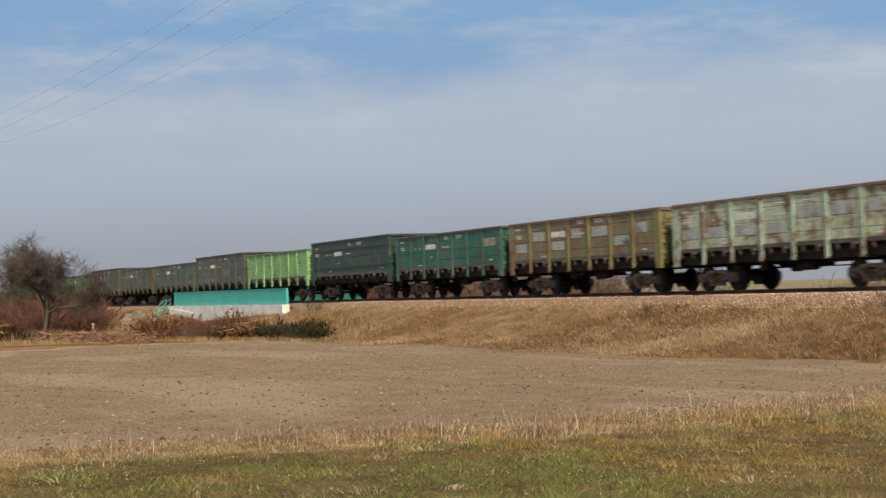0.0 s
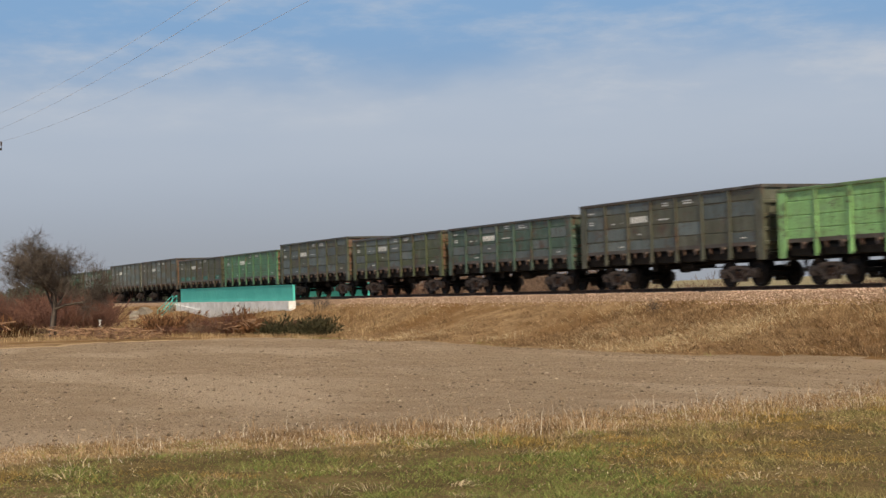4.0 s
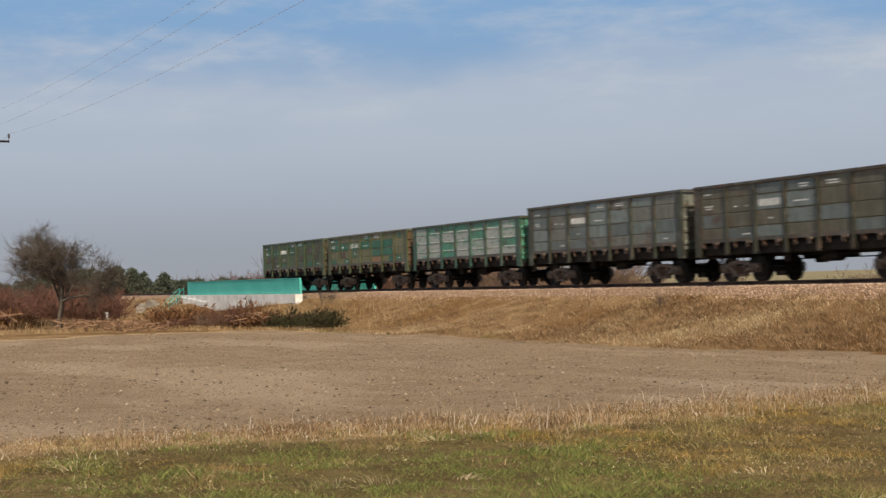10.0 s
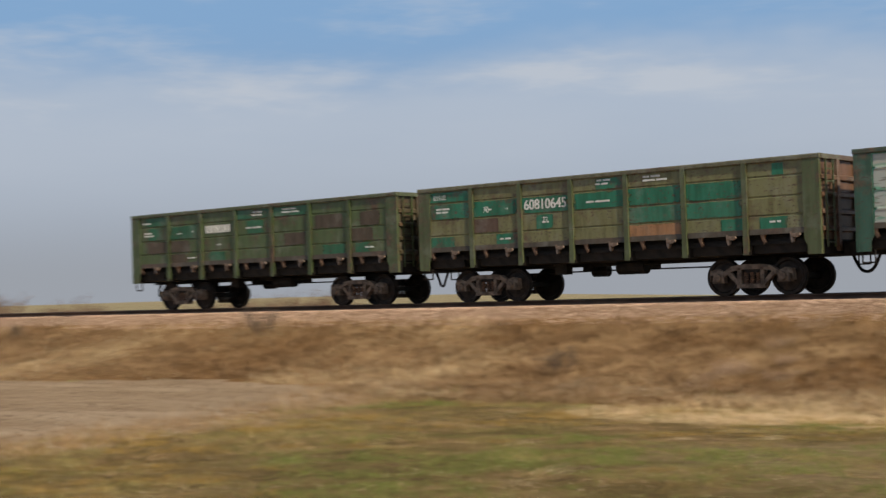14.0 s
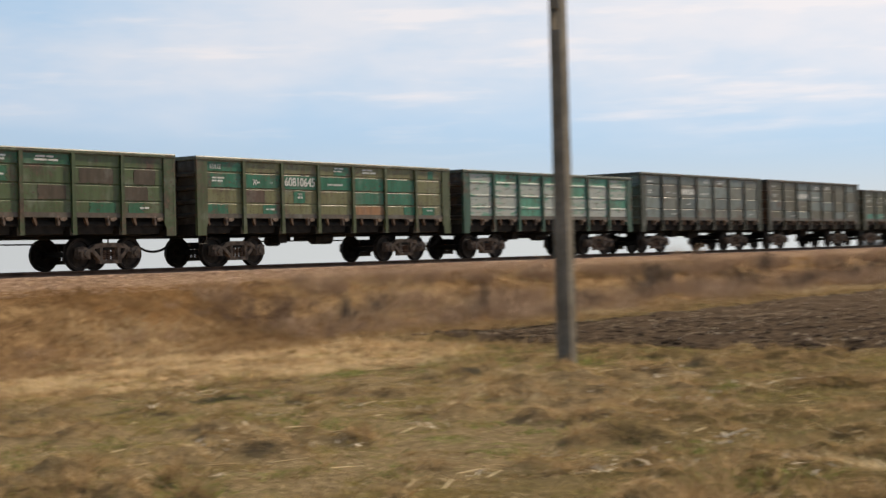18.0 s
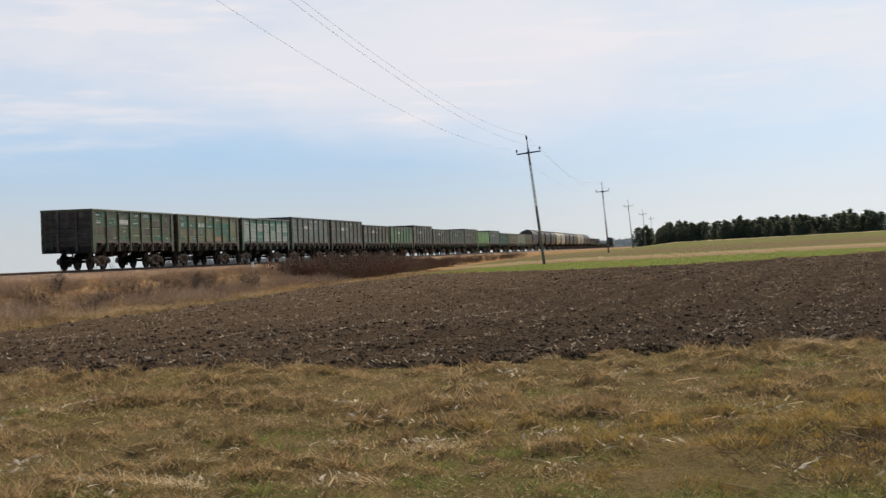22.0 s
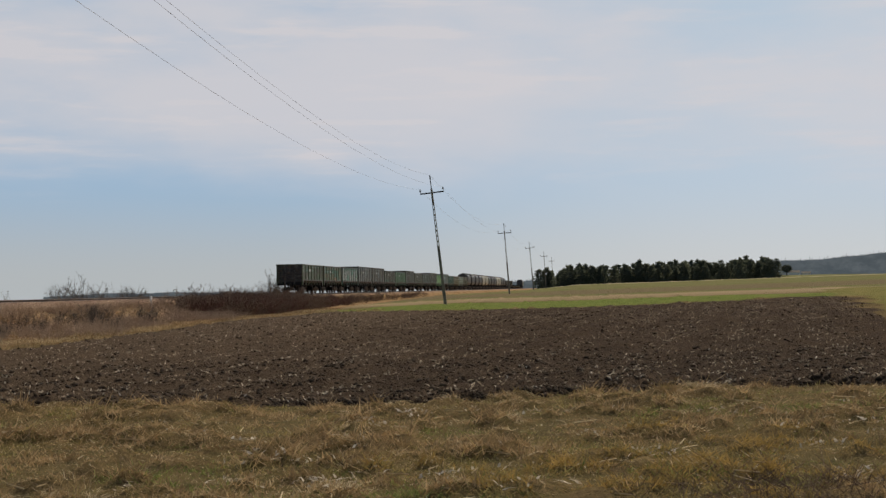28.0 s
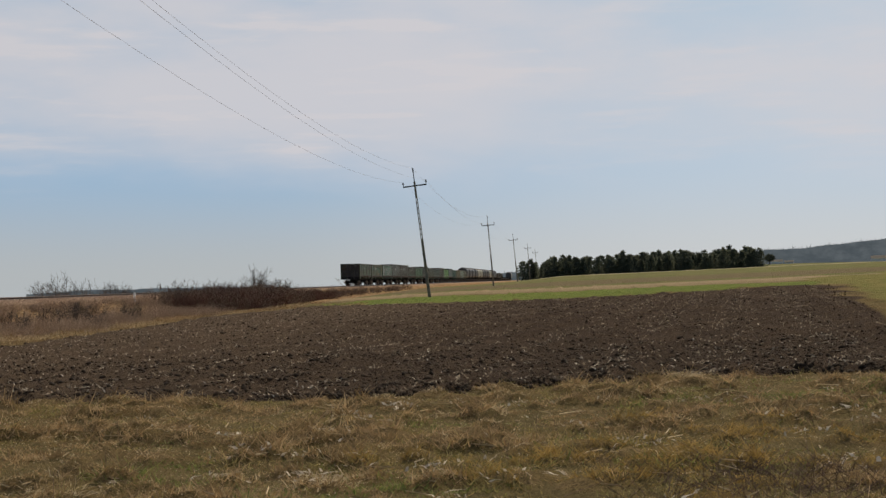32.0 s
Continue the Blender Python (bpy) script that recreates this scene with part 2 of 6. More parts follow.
def whitewash():
    """Thin white wash over turquoise, worn off in level streaks and crossed by dark brown streaks."""
    n = Nodes("flaking_whitewash", 0.6, 0.0, 0.3)
    c = n.mix(n.ramp(n.noise(2.2, 5.0, 0.6, None, (0.6, 1.0, 2.6)), 0.50, 0.66), (0.37, 0.405, 0.375), (0.12, 0.30, 0.215))
    c = n.mix(n.math("MULTIPLY", n.ramp(n.noise(5.0, 4.0, 0.65, None, (0.5, 1.0, 3.0)), 0.56, 0.68), 0.85), c, (0.10, 0.075, 0.055))
    n.base(n.mix(n.math("MULTIPLY", n.ramp(n.noise(1.4, 3.0), 0.45, 0.65), 0.4), c, (0.40, 0.39, 0.34)))
    return n.m


WHITEWASH = whitewash()

# ---------------------------------------------------------------- the lie of the land
RAIL_TOP = 1.305


def track_y(x):
    """The centre line of the railway: straight, with the slightest bend towards its western end."""
    return 34.37 - 1.42e-5 * np.minimum(np.asarray(x, float), 0.0) ** 2


def lattice(x, y, scale, seed=0):
    """Smooth value noise, -1 to 1."""
    x, y = np.asarray(x, float) / scale + 1000, np.asarray(y, float) / scale + 1000
    i, j = np.floor(x).astype(np.int64), np.floor(y).astype(np.int64)
    u, v = x - i, y - j
    u, v = u * u * (3 - 2 * u), v * v * (3 - 2 * v)

    def h(a, b):
        n = (a * 73856093) ^ (b * 19349663) ^ (seed * 83492791)
        n = ((n ^ (n >> 13)) & 0xFFFFFF) * 1274126177 & 0x7FFFFFFF
        return (n % 10007) / 5003.5 - 1
    return (h(i, j) * (1 - u) + h(i + 1, j) * u) * (1 - v) + (h(i, j + 1) * (1 - u) + h(i + 1, j + 1) * u) * v


PLOW = [(22.8, -5.2), (22.8, -1.0), (21.8, 2.2), (21.5, 5.0), (21.9, 8.5), (22.6, 11.6), (25.6, 17.6), (27.5, 22.4), (36, 20.9), (55, 20.3), (75, 21.4), (92, 23.0), (110, 19.4), (95, 9.0), (96, 1.5), (100, -6.0), (108, -19), (70, -13), (44, -9.3), (30, -6.8)]
TILL = [(-17.2, -40), (-17.0, 2.4), (-16.4, 6.2), (-16.3, 8.6), (-16.6, 11.2), (-18.0, 15.8), (-21.0, 20.5), (-25.2, 25.2), (-31, 26.2), (-38, 25.6), (-48, 25.1), (-64, 24.6), (-69, 21.3), (-63, 15), (-58, 10), (-57, -40)]
GREEN = [(110, -18.5), (102, -6), (98, 1.5), (98, 9), (112, 20.2), (133, 18), (128, 6), (132, -10), (127, -21)]
PALE = [(-14, 19.5), (-2, 18.2), (9, 17.4), (20, 15.5), (24, 16.5), (26.5, 22.4), (20, 24.6), (0, 25.4), (-18, 25.6)]
WEST_EDGE = [(-57.5, -40), (-58.5, 10), (-63.5, 15), (-69, 21.5), (-76, 27), (-92, 24), (-90, -40)]
WORN = [(2, 7), (10, 6), (19, 9), (19.5, 14.5), (8, 17), (-6, 18), (-10, 14)]
ROADSIDE = [(30, -7.6), (44, -10.1), (70, -13.9), (107, -20), (112, -18), (150, -24), (190, -60), (60, -40), (26, -18)]


def inside(poly, x, y):
    """Signed distance to a polygon's edge, positive inside."""
    x, y = np.asarray(x, float), np.asarray(y, float)
    d, ins = np.full(x.shape, 1e9), np.zeros(x.shape, bool)
    n = len(poly)
    for k in range(n):
        (ax, ay), (bx, by) = poly[k], poly[(k + 1) % n]
        ex, ey = bx - ax, by - ay
        s = np.clip(((x - ax) * ex + (y - ay) * ey) / (ex * ex + ey * ey), 0, 1)
        d = np.minimum(d, np.hypot(x - ax - s * ex, y - ay - s * ey))
        if ey != 0:
            ins ^= ((ay > y) != (by > y)) & (x < (y - ay) / ey * ex + ax)
    return np.where(ins, d, -d)


def field_z(x, y):
    """Open country without the embankment."""
    x, y = np.asarray(x, float), np.asarray(y, float)
    yc = np.clip(y, -90, 26)
    z = -0.03 - np.where(yc < 0, 0.022 * yc, np.where(yc < 12, 0.0115 * yc, 0.138 + 0.037 * (yc - 12)))
    z = np.where(y > 26, np.maximum(z, -0.75), z)
    rise = 0.004 * np.clip(x - 20, 0, 100) + 0.0062 * np.clip(x - 120, 0, 900)
    rise = np.where(y > 26, np.minimum(rise, 0.8), rise)
    # north of the line the land falls away into a broad valley
    w = np.clip((np.degrees(np.arctan2(x, np.maximum(y, 1.0))) + 45) / 25, 0, 1)
    return z + rise - w * w * (3 - 2 * w) * 0.0135 * np.maximum(y - 44, 0)


def mounds(x, y):
    """Tussocky turf: rounded humps of old grass, high to the east of the stand and low on the mown side."""
    east = np.clip((np.asarray(x, float) + 2) / 9, 0, 1)
    hump = np.clip(0.75 * lattice(x, y, 0.52, 3) + 0.55 * lattice(x, y, 0.25, 7) + 0.35 * lattice(x, y, 1.7, 8) + 0.05, 0, 1.4)
    return (0.02 + 0.10 * east) * hump ** 1.3 * (1 + 0.5 * lattice(x, y, 5.0, 10)) + 0.012 * lattice(x, y, 0.8, 9)


def ground_z(x, y):
    x, y = np.asarray(x, float), np.asarray(y, float)
    dy = np.abs(y - track_y(x))
    f = field_z(x, y)
    near = np.clip(1 - (dy - 12) / 20, 0, 1)
    f = f * (1 - near) + np.minimum(f, 0.55) * near
    foot = np.where(y < 34, 9.6 + 0.8 * lattice(x, 0 * x, 9.0, 5) + np.clip((x - 30) / 60, 0, 1) * 2.0, 8.0)
    bank = np.interp(dy, [0, 1.55, 1.9, 3.1, 6.2], [1.14, 1.14, 1.10, 0.58, -0.30])
    s = np.clip((dy - 6.2) / (foot - 6.2), 0, 1)
    low = (1 - s) * np.maximum(-0.30, f) + s * f
    z = np.where(dy < 6.2, np.maximum(bank, np.where(dy > 3.1, f, -9)), low)
    # the stream bed under the bridge
    ditch = np.clip(1 - np.abs(x + 106) / 11, 0, 1) * np.clip((dy - 0) / 1, 0, 1)
    z = z - ditch * np.clip(0.9 - 0.02 * dy, 0.2, 3) * np.where(dy < 40, 1, 0)
    plow = np.clip(inside(PLOW, x, y) / 0.5, 0, 1)
    edge = inside(PLOW, x, y)
    rough = 0.055 * lattice(x, y, 0.37, 1) + 0.045 * lattice(x, y, 0.9, 2) + 0.03 * np.sin((y + 0.12 * x) * 2 * math.pi / 1.1)
    # the last furrow: a low ridge of turned soil above a shallow trench
    rough = rough + 0.10 * np.exp(-((edge - 0.35) / 0.22) ** 2) * (0.65 + 0.5 * lattice(x, y, 0.8, 6)) - 0.05 * np.exp(-((edge - 0.05) / 0.12) ** 2)
    turf = np.clip(1 - plow, 0, 1) * np.where(dy > 3.2, 1, 0)
    return z + plow * (rough + 0.02) + turf * (0.03 * lattice(x, y, 3.1, 4) + mounds(x, y))


def steps(*runs):
    out = []
    for a, b, d in runs:
        out.extend(np.arange(a, b - 1e-6, d))
    return np.array(out)


def build_ground():
    far = np.geomspace(1, 3700, 26) - 1
    xs = np.concatenate([(-300 - far)[::-1], steps((-299, -120, 6), (-120, -40, 1.5), (-40, 3, 0.3), (3, 33, 0.125), (33, 62, 0.3), (62, 130, 0.8), (130, 500, 6)), 500 + far])
    ys = np.concatenate([(-60 - far)[::-1], steps((-59, -12, 2.5), (-12, -8, 0.3), (-8, 19, 0.125), (19, 44, 0.3), (44, 140, 4)), 140 + far])
    X, Y = np.meshgrid(xs, ys)
    Z = ground_z(X, Y)
    ny, nx = X.shape
    i = np.arange(nx * ny).reshape(ny, nx)
    faces = np.stack([i[:-1, :-1], i[:-1, 1:], i[1:, 1:], i[1:, :-1]], -1).reshape(-1, 4)
    me = raw_mesh("ground", np.stack([X, Y, Z], -1).reshape(-1, 3), faces)
    me.polygons.foreach_set("use_smooth", np.ones(len(faces), bool))
    x, y = X.ravel(), Y.ravel()
    dy = np.abs(y - track_y(x))
    zones = {"till": 0.5 + inside(TILL, x, y) / 1.6, "plow": 0.5 + inside(PLOW, x, y) / 1.0, "green": 0.5 + inside(GREEN, x, y) / 3.0,
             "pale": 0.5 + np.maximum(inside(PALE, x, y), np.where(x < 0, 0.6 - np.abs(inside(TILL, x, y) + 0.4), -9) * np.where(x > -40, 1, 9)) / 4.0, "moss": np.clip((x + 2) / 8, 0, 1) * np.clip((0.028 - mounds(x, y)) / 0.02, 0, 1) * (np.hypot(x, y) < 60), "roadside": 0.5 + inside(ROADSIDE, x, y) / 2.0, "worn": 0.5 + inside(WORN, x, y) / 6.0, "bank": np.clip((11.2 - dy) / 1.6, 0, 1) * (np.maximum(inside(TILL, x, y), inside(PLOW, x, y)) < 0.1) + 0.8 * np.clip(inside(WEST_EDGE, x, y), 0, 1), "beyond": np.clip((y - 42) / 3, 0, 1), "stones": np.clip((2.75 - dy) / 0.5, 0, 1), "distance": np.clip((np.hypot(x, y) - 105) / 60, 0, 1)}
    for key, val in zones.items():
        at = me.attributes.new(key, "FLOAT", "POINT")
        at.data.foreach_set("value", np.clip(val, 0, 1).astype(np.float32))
    n = Nodes("ground_soil_and_grass", 1.0, 0.0, 0.02)

    def zone(key):
        v = n.node("ShaderNodeAttribute", 2, attribute_name=key)
        return n.ramp(n.math("ADD", v, n.math("MULTIPLY", n.math("SUBTRACT", n.noise(1.6, 4.0), 0.5), 0.5)), 0.35, 0.65)
    mid, fine, wide = n.noise(0.8, 5.0, 0.65), n.noise(7.0, 5.0, 0.7), n.noise(0.13, 4.0)
    grain, dust = n.noise(26.0, 4.0, 0.75), n.noise(60.0, 3.0, 0.7)
    patchy = n.noise(2.4, 4.0, 0.6)
    turf = n.mix(n.ramp(mid, 0.38, 0.62), (0.135, 0.10, 0.042), (0.215, 0.15, 0.07))
    turf = n.mix(n.math("MULTIPLY", n.ramp(patchy, 0.5, 0.66), 0.55), turf, (0.085, 0.058, 0.028))
    turf = n.mix(n.math("MULTIPLY", n.ramp(grain, 0.5, 0.66), 0.8), turf, (0.055, 0.04, 0.018))
    turf = n.mix(n.math("MULTIPLY", n.ramp(dust, 0.55, 0.7), 0.55), turf, (0.46, 0.34, 0.16))
    strips = n.noise(0.05, 3.0, 0.5, None, (1.0, 0.12, 1.0))
    land = n.mix(n.ramp(strips, 0.45, 0.52), (0.175, 0.165, 0.07), n.mix(n.ramp(n.noise(0.4, 4.0), 0.4, 0.6), (0.13, 0.15, 0.05), (0.185, 0.165, 0.065)))
    way = n.t.nodes.new("ShaderNodeSeparateXYZ")
    n.t.links.new(n.coord, way.inputs[0])
    out = n.math("ADD", way.outputs[0], n.math("MULTIPLY", n.noise(0.03, 3.0), 30.0))
    land = n.mix(n.math("SUBTRACT", n.ramp(out, 145, 152), n.ramp(out, 168, 180)), land, (0.36, 0.27, 0.165))
    land = n.mix(n.math("MULTIPLY", n.math("SUBTRACT", n.ramp(out, 185, 200), n.ramp(out, 240, 270)), 0.8), land, (0.17, 0.125, 0.075))
    land = n.mix(n.math("MULTIPLY", n.math("SUBTRACT", n.ramp(out, 425, 440), n.ramp(out, 468, 475)), 0.8), land, (0.42, 0.35, 0.23))
    c = n.mix(n.node("ShaderNodeAttribute", 2, attribute_name="distance"), turf, land)
    c = n.mix(n.node("ShaderNodeAttribute", 2, attribute_name="beyond"), c, n.mix(n.ramp(n.noise(0.05, 4.0, 0.6, None, (1.0, 3.0, 1.0)), 0.4, 0.6), (0.22, 0.18, 0.10), (0.30, 0.26, 0.16)))
    # hollows between the mounds: their shade put into the colour as olive-brown grain
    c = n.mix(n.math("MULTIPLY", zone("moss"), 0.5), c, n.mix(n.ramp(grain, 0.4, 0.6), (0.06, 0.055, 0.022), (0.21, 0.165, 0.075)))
    c = n.mix(n.math("MULTIPLY", zone("worn"), 0.5), c, n.mix(n.ramp(fine, 0.35, 0.65), (0.22, 0.16, 0.095), (0.42, 0.31, 0.185)))
    c = n.mix(zone("pale"), c, n.mix(n.ramp(fine, 0.35, 0.65), (0.41, 0.275, 0.15), (0.61, 0.44, 0.255)))
    till = n.mix(n.ramp(mid, 0.3, 0.7), (0.30, 0.217, 0.138), (0.37, 0.277, 0.182))
    till = n.mix(n.math("MULTIPLY", n.ramp(n.noise(0.09, 3.0, 0.5, None, (1.0, 2.5, 1.0)), 0.48, 0.62), 0.5), till, (0.54, 0.42, 0.295))
    rows = n.noise(3.2, 3.0, 0.6, None, (0.10, 1.0, 1.0))
    till = n.mix(n.math("MULTIPLY", n.ramp(rows, 0.5, 0.72), 0.3), till, (0.29, 0.20, 0.125))
    till = n.mix(n.math("MULTIPLY", n.ramp(fine, 0.55, 0.8), 0.4), till, (0.22, 0.15, 0.095))
    till = n.mix(n.math("MULTIPLY", n.ramp(grain, 0.54, 0.62), 0.85), till, (0.15, 0.10, 0.062))
    till = n.mix(n.math("MULTIPLY", n.ramp(dust, 0.62, 0.7), 0.5), till, (0.56, 0.45, 0.33))
    c = n.mix(zone("till"), c, till)
    soil = n.mix(n.ramp(mid, 0.35, 0.7), (0.045, 0.030, 0.020), (0.076, 0.051, 0.033))
    soil = n.mix(n.math("MULTIPLY", n.ramp(n.noise(2.6, 4.0, 0.65, None, (0.25, 1.0, 1.0)), 0.5, 0.7), 0.55), soil, (0.05, 0.033, 0.021))
    soil = n.mix(n.math("MULTIPLY", n.ramp(fine, 0.55, 0.75), 0.6), soil, (0.034, 0.022, 0.014))
    soil = n.mix(n.math("MULTIPLY", n.ramp(grain, 0.56, 0.68), 0.6), soil, (0.16, 0.11, 0.072))
    soil = n.mix(n.math("MULTIPLY", n.ramp(dust, 0.63, 0.7), 0.65), soil, (0.46, 0.36, 0.22))
    soil = n.mix(n.math("MULTIPLY", n.ramp(n.math("ADD", way.outputs[1], n.math("MULTIPLY", mid, 6.0)), 4.0, 17.0), 0.55), soil, n.mix(n.ramp(fine, 0.4, 0.7), (0.155, 0.11, 0.072), (0.075, 0.052, 0.034)))
    c = n.mix(zone("plow"), c, soil)
    c = n.mix(zone("roadside"), c, n.mix(n.ramp(mid, 0.3, 0.7), (0.15, 0.15, 0.045), (0.24, 0.20, 0.07)))
    c = n.mix(zone("green"), c, n.mix(n.ramp(mid, 0.3, 0.7), (0.125, 0.165, 0.034), (0.175, 0.205, 0.05)))
    dry = n.mix(n.ramp(n.noise(1.1, 5.0, 0.65), 0.35, 0.65), (0.26, 0.16, 0.08), (0.41, 0.275, 0.145))
    dry = n.mix(n.ramp(wide, 0.48, 0.6), dry, (0.24, 0.135, 0.058))
    dry = n.mix(n.math("MULTIPLY", n.ramp(fine, 0.45, 0.75), 0.5), dry, (0.16, 0.10, 0.05))
    dry = n.mix(n.math("MULTIPLY", n.ramp(grain, 0.52, 0.68), 0.6), dry, (0.11, 0.065, 0.03))
    c = n.mix(zone("bank"), c, dry)
    grit = n.mix(n.ramp(n.noise(11.0, 4.0, 0.7), 0.35, 0.65), (0.205, 0.13, 0.085), (0.44, 0.31, 0.21))
    c = n.mix(zone("stones"), c, grit)
    n.base(c)
    n.bump(n.math("ADD", fine, n.math("MULTIPLY", grain, 0.45)), 0.9, 0.10)
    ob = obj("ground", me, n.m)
    tagged(ob, "flat farmland with grass verge, tilled fields and railway bank", "ground", kind="structure")


build_ground()


# ---------------------------------------------------------------- the railway
def build_track():
    segs = np.concatenate([np.arange(-900, -300, 60), np.arange(-300, 1501, 20)])
    prof = [(-0.072, -0.18), (0.072, -0.18), (0.072, -0.165), (0.012, -0.14), (0.012, -0.045), (0.036, -0.035), (0.036, -0.004), (0.03, 0.0), (-0.03, 0.0), (-0.036, -0.004), (-0.036, -0.035), (-0.012, -0.045), (-0.012, -0.14), (-0.072, -0.165)]
    k = len(prof)
    for side in (-0.797, 0.797):
        v = [(x, float(track_y(x)) + side + p[0], RAIL_TOP + p[1]) for x in segs for p in prof]
        f = [(s * k + i, s * k + (i + 1) % k, (s + 1) * k + (i + 1) % k, (s + 1) * k + i) for s in range(len(segs) - 1) for i in range(k)]
        r = obj("rail", raw_mesh("rail", v, f), RAIL)
        tagged(r, "worn brown steel rail on a ballasted track", "rail", "rails of the line", "structure")
    bm = bmesh.new()
    box(bm, -0.13, 0.13, -1.35, 1.35, 0, 0.2, 0.015)
    me = bpy.data.meshes.new("sleeper")
    finish(bm).to_mesh(me)
    bm.free()
    me.materials.append(CONCRETE)
    bed = tagged(new("sleeper_row"), "weathered concrete sleepers half buried in ballast", "sleepers", kind="structure")
    for i in range(300):
        x = -100 + i * 0.6
        obj("sleeper", me, None, bed, at=pose(x, float(track_y(x)), RAIL_TOP - 0.385))


build_track()


# ---------------------------------------------------------------- the train
BODY, SPACING, HALF = 12.97, 13.923, 1.55
BAYS = [0.0, 2.02, 3.80, 5.58, 7.39, 9.17, 10.95, 12.97]


def bands(top):
    """The four flat bands of a side panel: height pairs."""
    z0, z1 = 1.58, top - 0.12
    cut = [z0 + (z1 - z0) * f for f in (0.0, 0.235, 0.505, 0.795, 1.0)]
    return [(a + 0.03, b - 0.03) for a, b in zip(cut[:-1], cut[1:])]


def panel_mesh(width, top):
    bm = bmesh.new()
    bs = bands(top)
    out = [(0.0, 1.55)]
    for i, (a, b) in enumerate(bs):
        out += [(0.0, a), (0.0, b)]
        if i < 3:
            out += [(0.018, b + 0.018), (0.018, b + 0.042)]
    out += [(0.0, top - 0.10), (0.05, top - 0.10), (0.05, 1.55)]
    prism(bm, out, "x", 0, width)
    me = bpy.data.meshes.new("side_panel")
    finish(bm).to_mesh(me)
    bm.free()
    return me


def wheel_mesh():
    bm = bmesh.new()
    n, r = 24, 0.475
    prof = [(0.07, 0.0), (0.07, 0.11), (0.03, 0.14), (0.02, 0.37), (0.065, 0.40), (0.065, r), (-0.055, r + 0.005), (-0.065, r + 0.028), (-0.075, r + 0.02), (-0.075, 0.40), (-0.03, 0.37), (-0.03, 0.14), (-0.07, 0.11), (-0.07, 0.0)]
    rings = []
    for i in range(n):
        a = 2 * math.pi * i / n
        rings.append([bm.verts.new((p[1] * math.cos(a), -p[0], p[1] * math.sin(a))) for p in prof[1:-1]])
    for i in range(n):
        p, q = rings[i], rings[(i + 1) % n]
        for j in range(len(p) - 1):
            bm.faces.new((p[j], q[j], q[j + 1], p[j + 1]))
    for j in (0, -1):
        bm.faces.new([ring[j] for ring in rings])
    me = bpy.data.meshes.new("wheel")
    finish(bm).to_mesh(me)
    bm.free()
    me.materials.append(TREAD)
    return me


def mesh_of(name, build, material):
    bm = bmesh.new()
    build(bm)
    me = bpy.data.meshes.new(name)
    finish(bm).to_mesh(me)
    bm.free()
    if material is not None:
        me.materials.append(material)
    return me


def side_frame(bm):
    # a cast frame seen from its side, with two windows left beside the spring nest
    top = [(-1.18, 0.50), (-1.16, 0.66), (-0.98, 0.70), (-0.78, 0.62), (-0.55, 0.76), (-0.25, 0.80), (0.25, 0.80), (0.55, 0.76), (0.78, 0.62), (0.98, 0.70), (1.16, 0.66), (1.18, 0.50)]
    for (a, b) in zip(top[:-1], top[1:]):
        prism(bm, [(a[0], a[1] - 0.13), (b[0], b[1] - 0.13), b, a], "y", -0.09, 0.09)
    prism(bm, [(-0.72, 0.58), (-0.60, 0.62), (-0.22, 0.26), (-0.34, 0.22)], "y", -0.08, 0.08)
    prism(bm, [(0.72, 0.58), (0.60, 0.62), (0.22, 0.26), (0.34, 0.22)], "y", -0.08, 0.08)
    box(bm, -0.40, 0.40, -0.10, 0.10, 0.19, 0.30)
    box(bm, -0.38, -0.27, -0.09, 0.09, 0.28, 0.72)
    box(bm, 0.27, 0.38, -0.09, 0.09, 0.28, 0.72)
    for s in (-0.925, 0.925):
        box(bm, s - 0.17, s + 0.17, -0.13, 0.12, 0.33, 0.60, 0.03)
        rod(bm, (s, -0.13, 0.475), (s, -0.20, 0.475), 0.12, 0.10, 10)


def springs(bm):
    # one coil: a stack of rounded turns in a single skin
    rings = []
    for k in range(11):
        r, z = (0.078, 0.045)[k % 2], 0.30 + k * 0.029
        rings.append([bm.verts.new((r * math.cos(2 * math.pi * i / 8), r * math.sin(2 * math.pi * i / 8), z)) for i in range(8)])
    for p, q in zip(rings[:-1], rings[1:]):
        for i in range(8):
            bm.faces.new((p[i], p[(i + 1) % 8], q[(i + 1) % 8], q[i]))
    bm.faces.new(rings[0][::-1])
    bm.faces.new(rings[-1])


def bolster(bm):
    box(bm, -0.2, 0.2, -1.05, 1.05, 0.58, 0.78, 0.02)
    box(bm, -0.35, 0.35, -0.35, 0.35, 0.76, 0.95)


def underframe(bm):
    box(bm, -0.45, BODY + 0.45, -0.22, 0.22, 0.92, 1.28)
    box(bm, 0.05, BODY - 0.05, -1.42, 1.42, 1.27, 1.34)
    for x in BAYS[1:-1]:
        box(bm, x - 0.08, x + 0.08, -1.44, 1.44, 1.02, 1.27)
    for x in (0.02, BODY - 0.22):
        box(bm, x, x + 0.2, -1.50, 1.50, 0.98, 1.33)
    for y in (-1.24, 1.16):
        box(bm, 0.05, BODY - 0.05, y, y + 0.08, 1.16, 1.552)
    for y in (-1.46, 1.16):
        box(bm, 0.05, BODY - 0.05, y, y + 0.30, 1.545, 1.56)


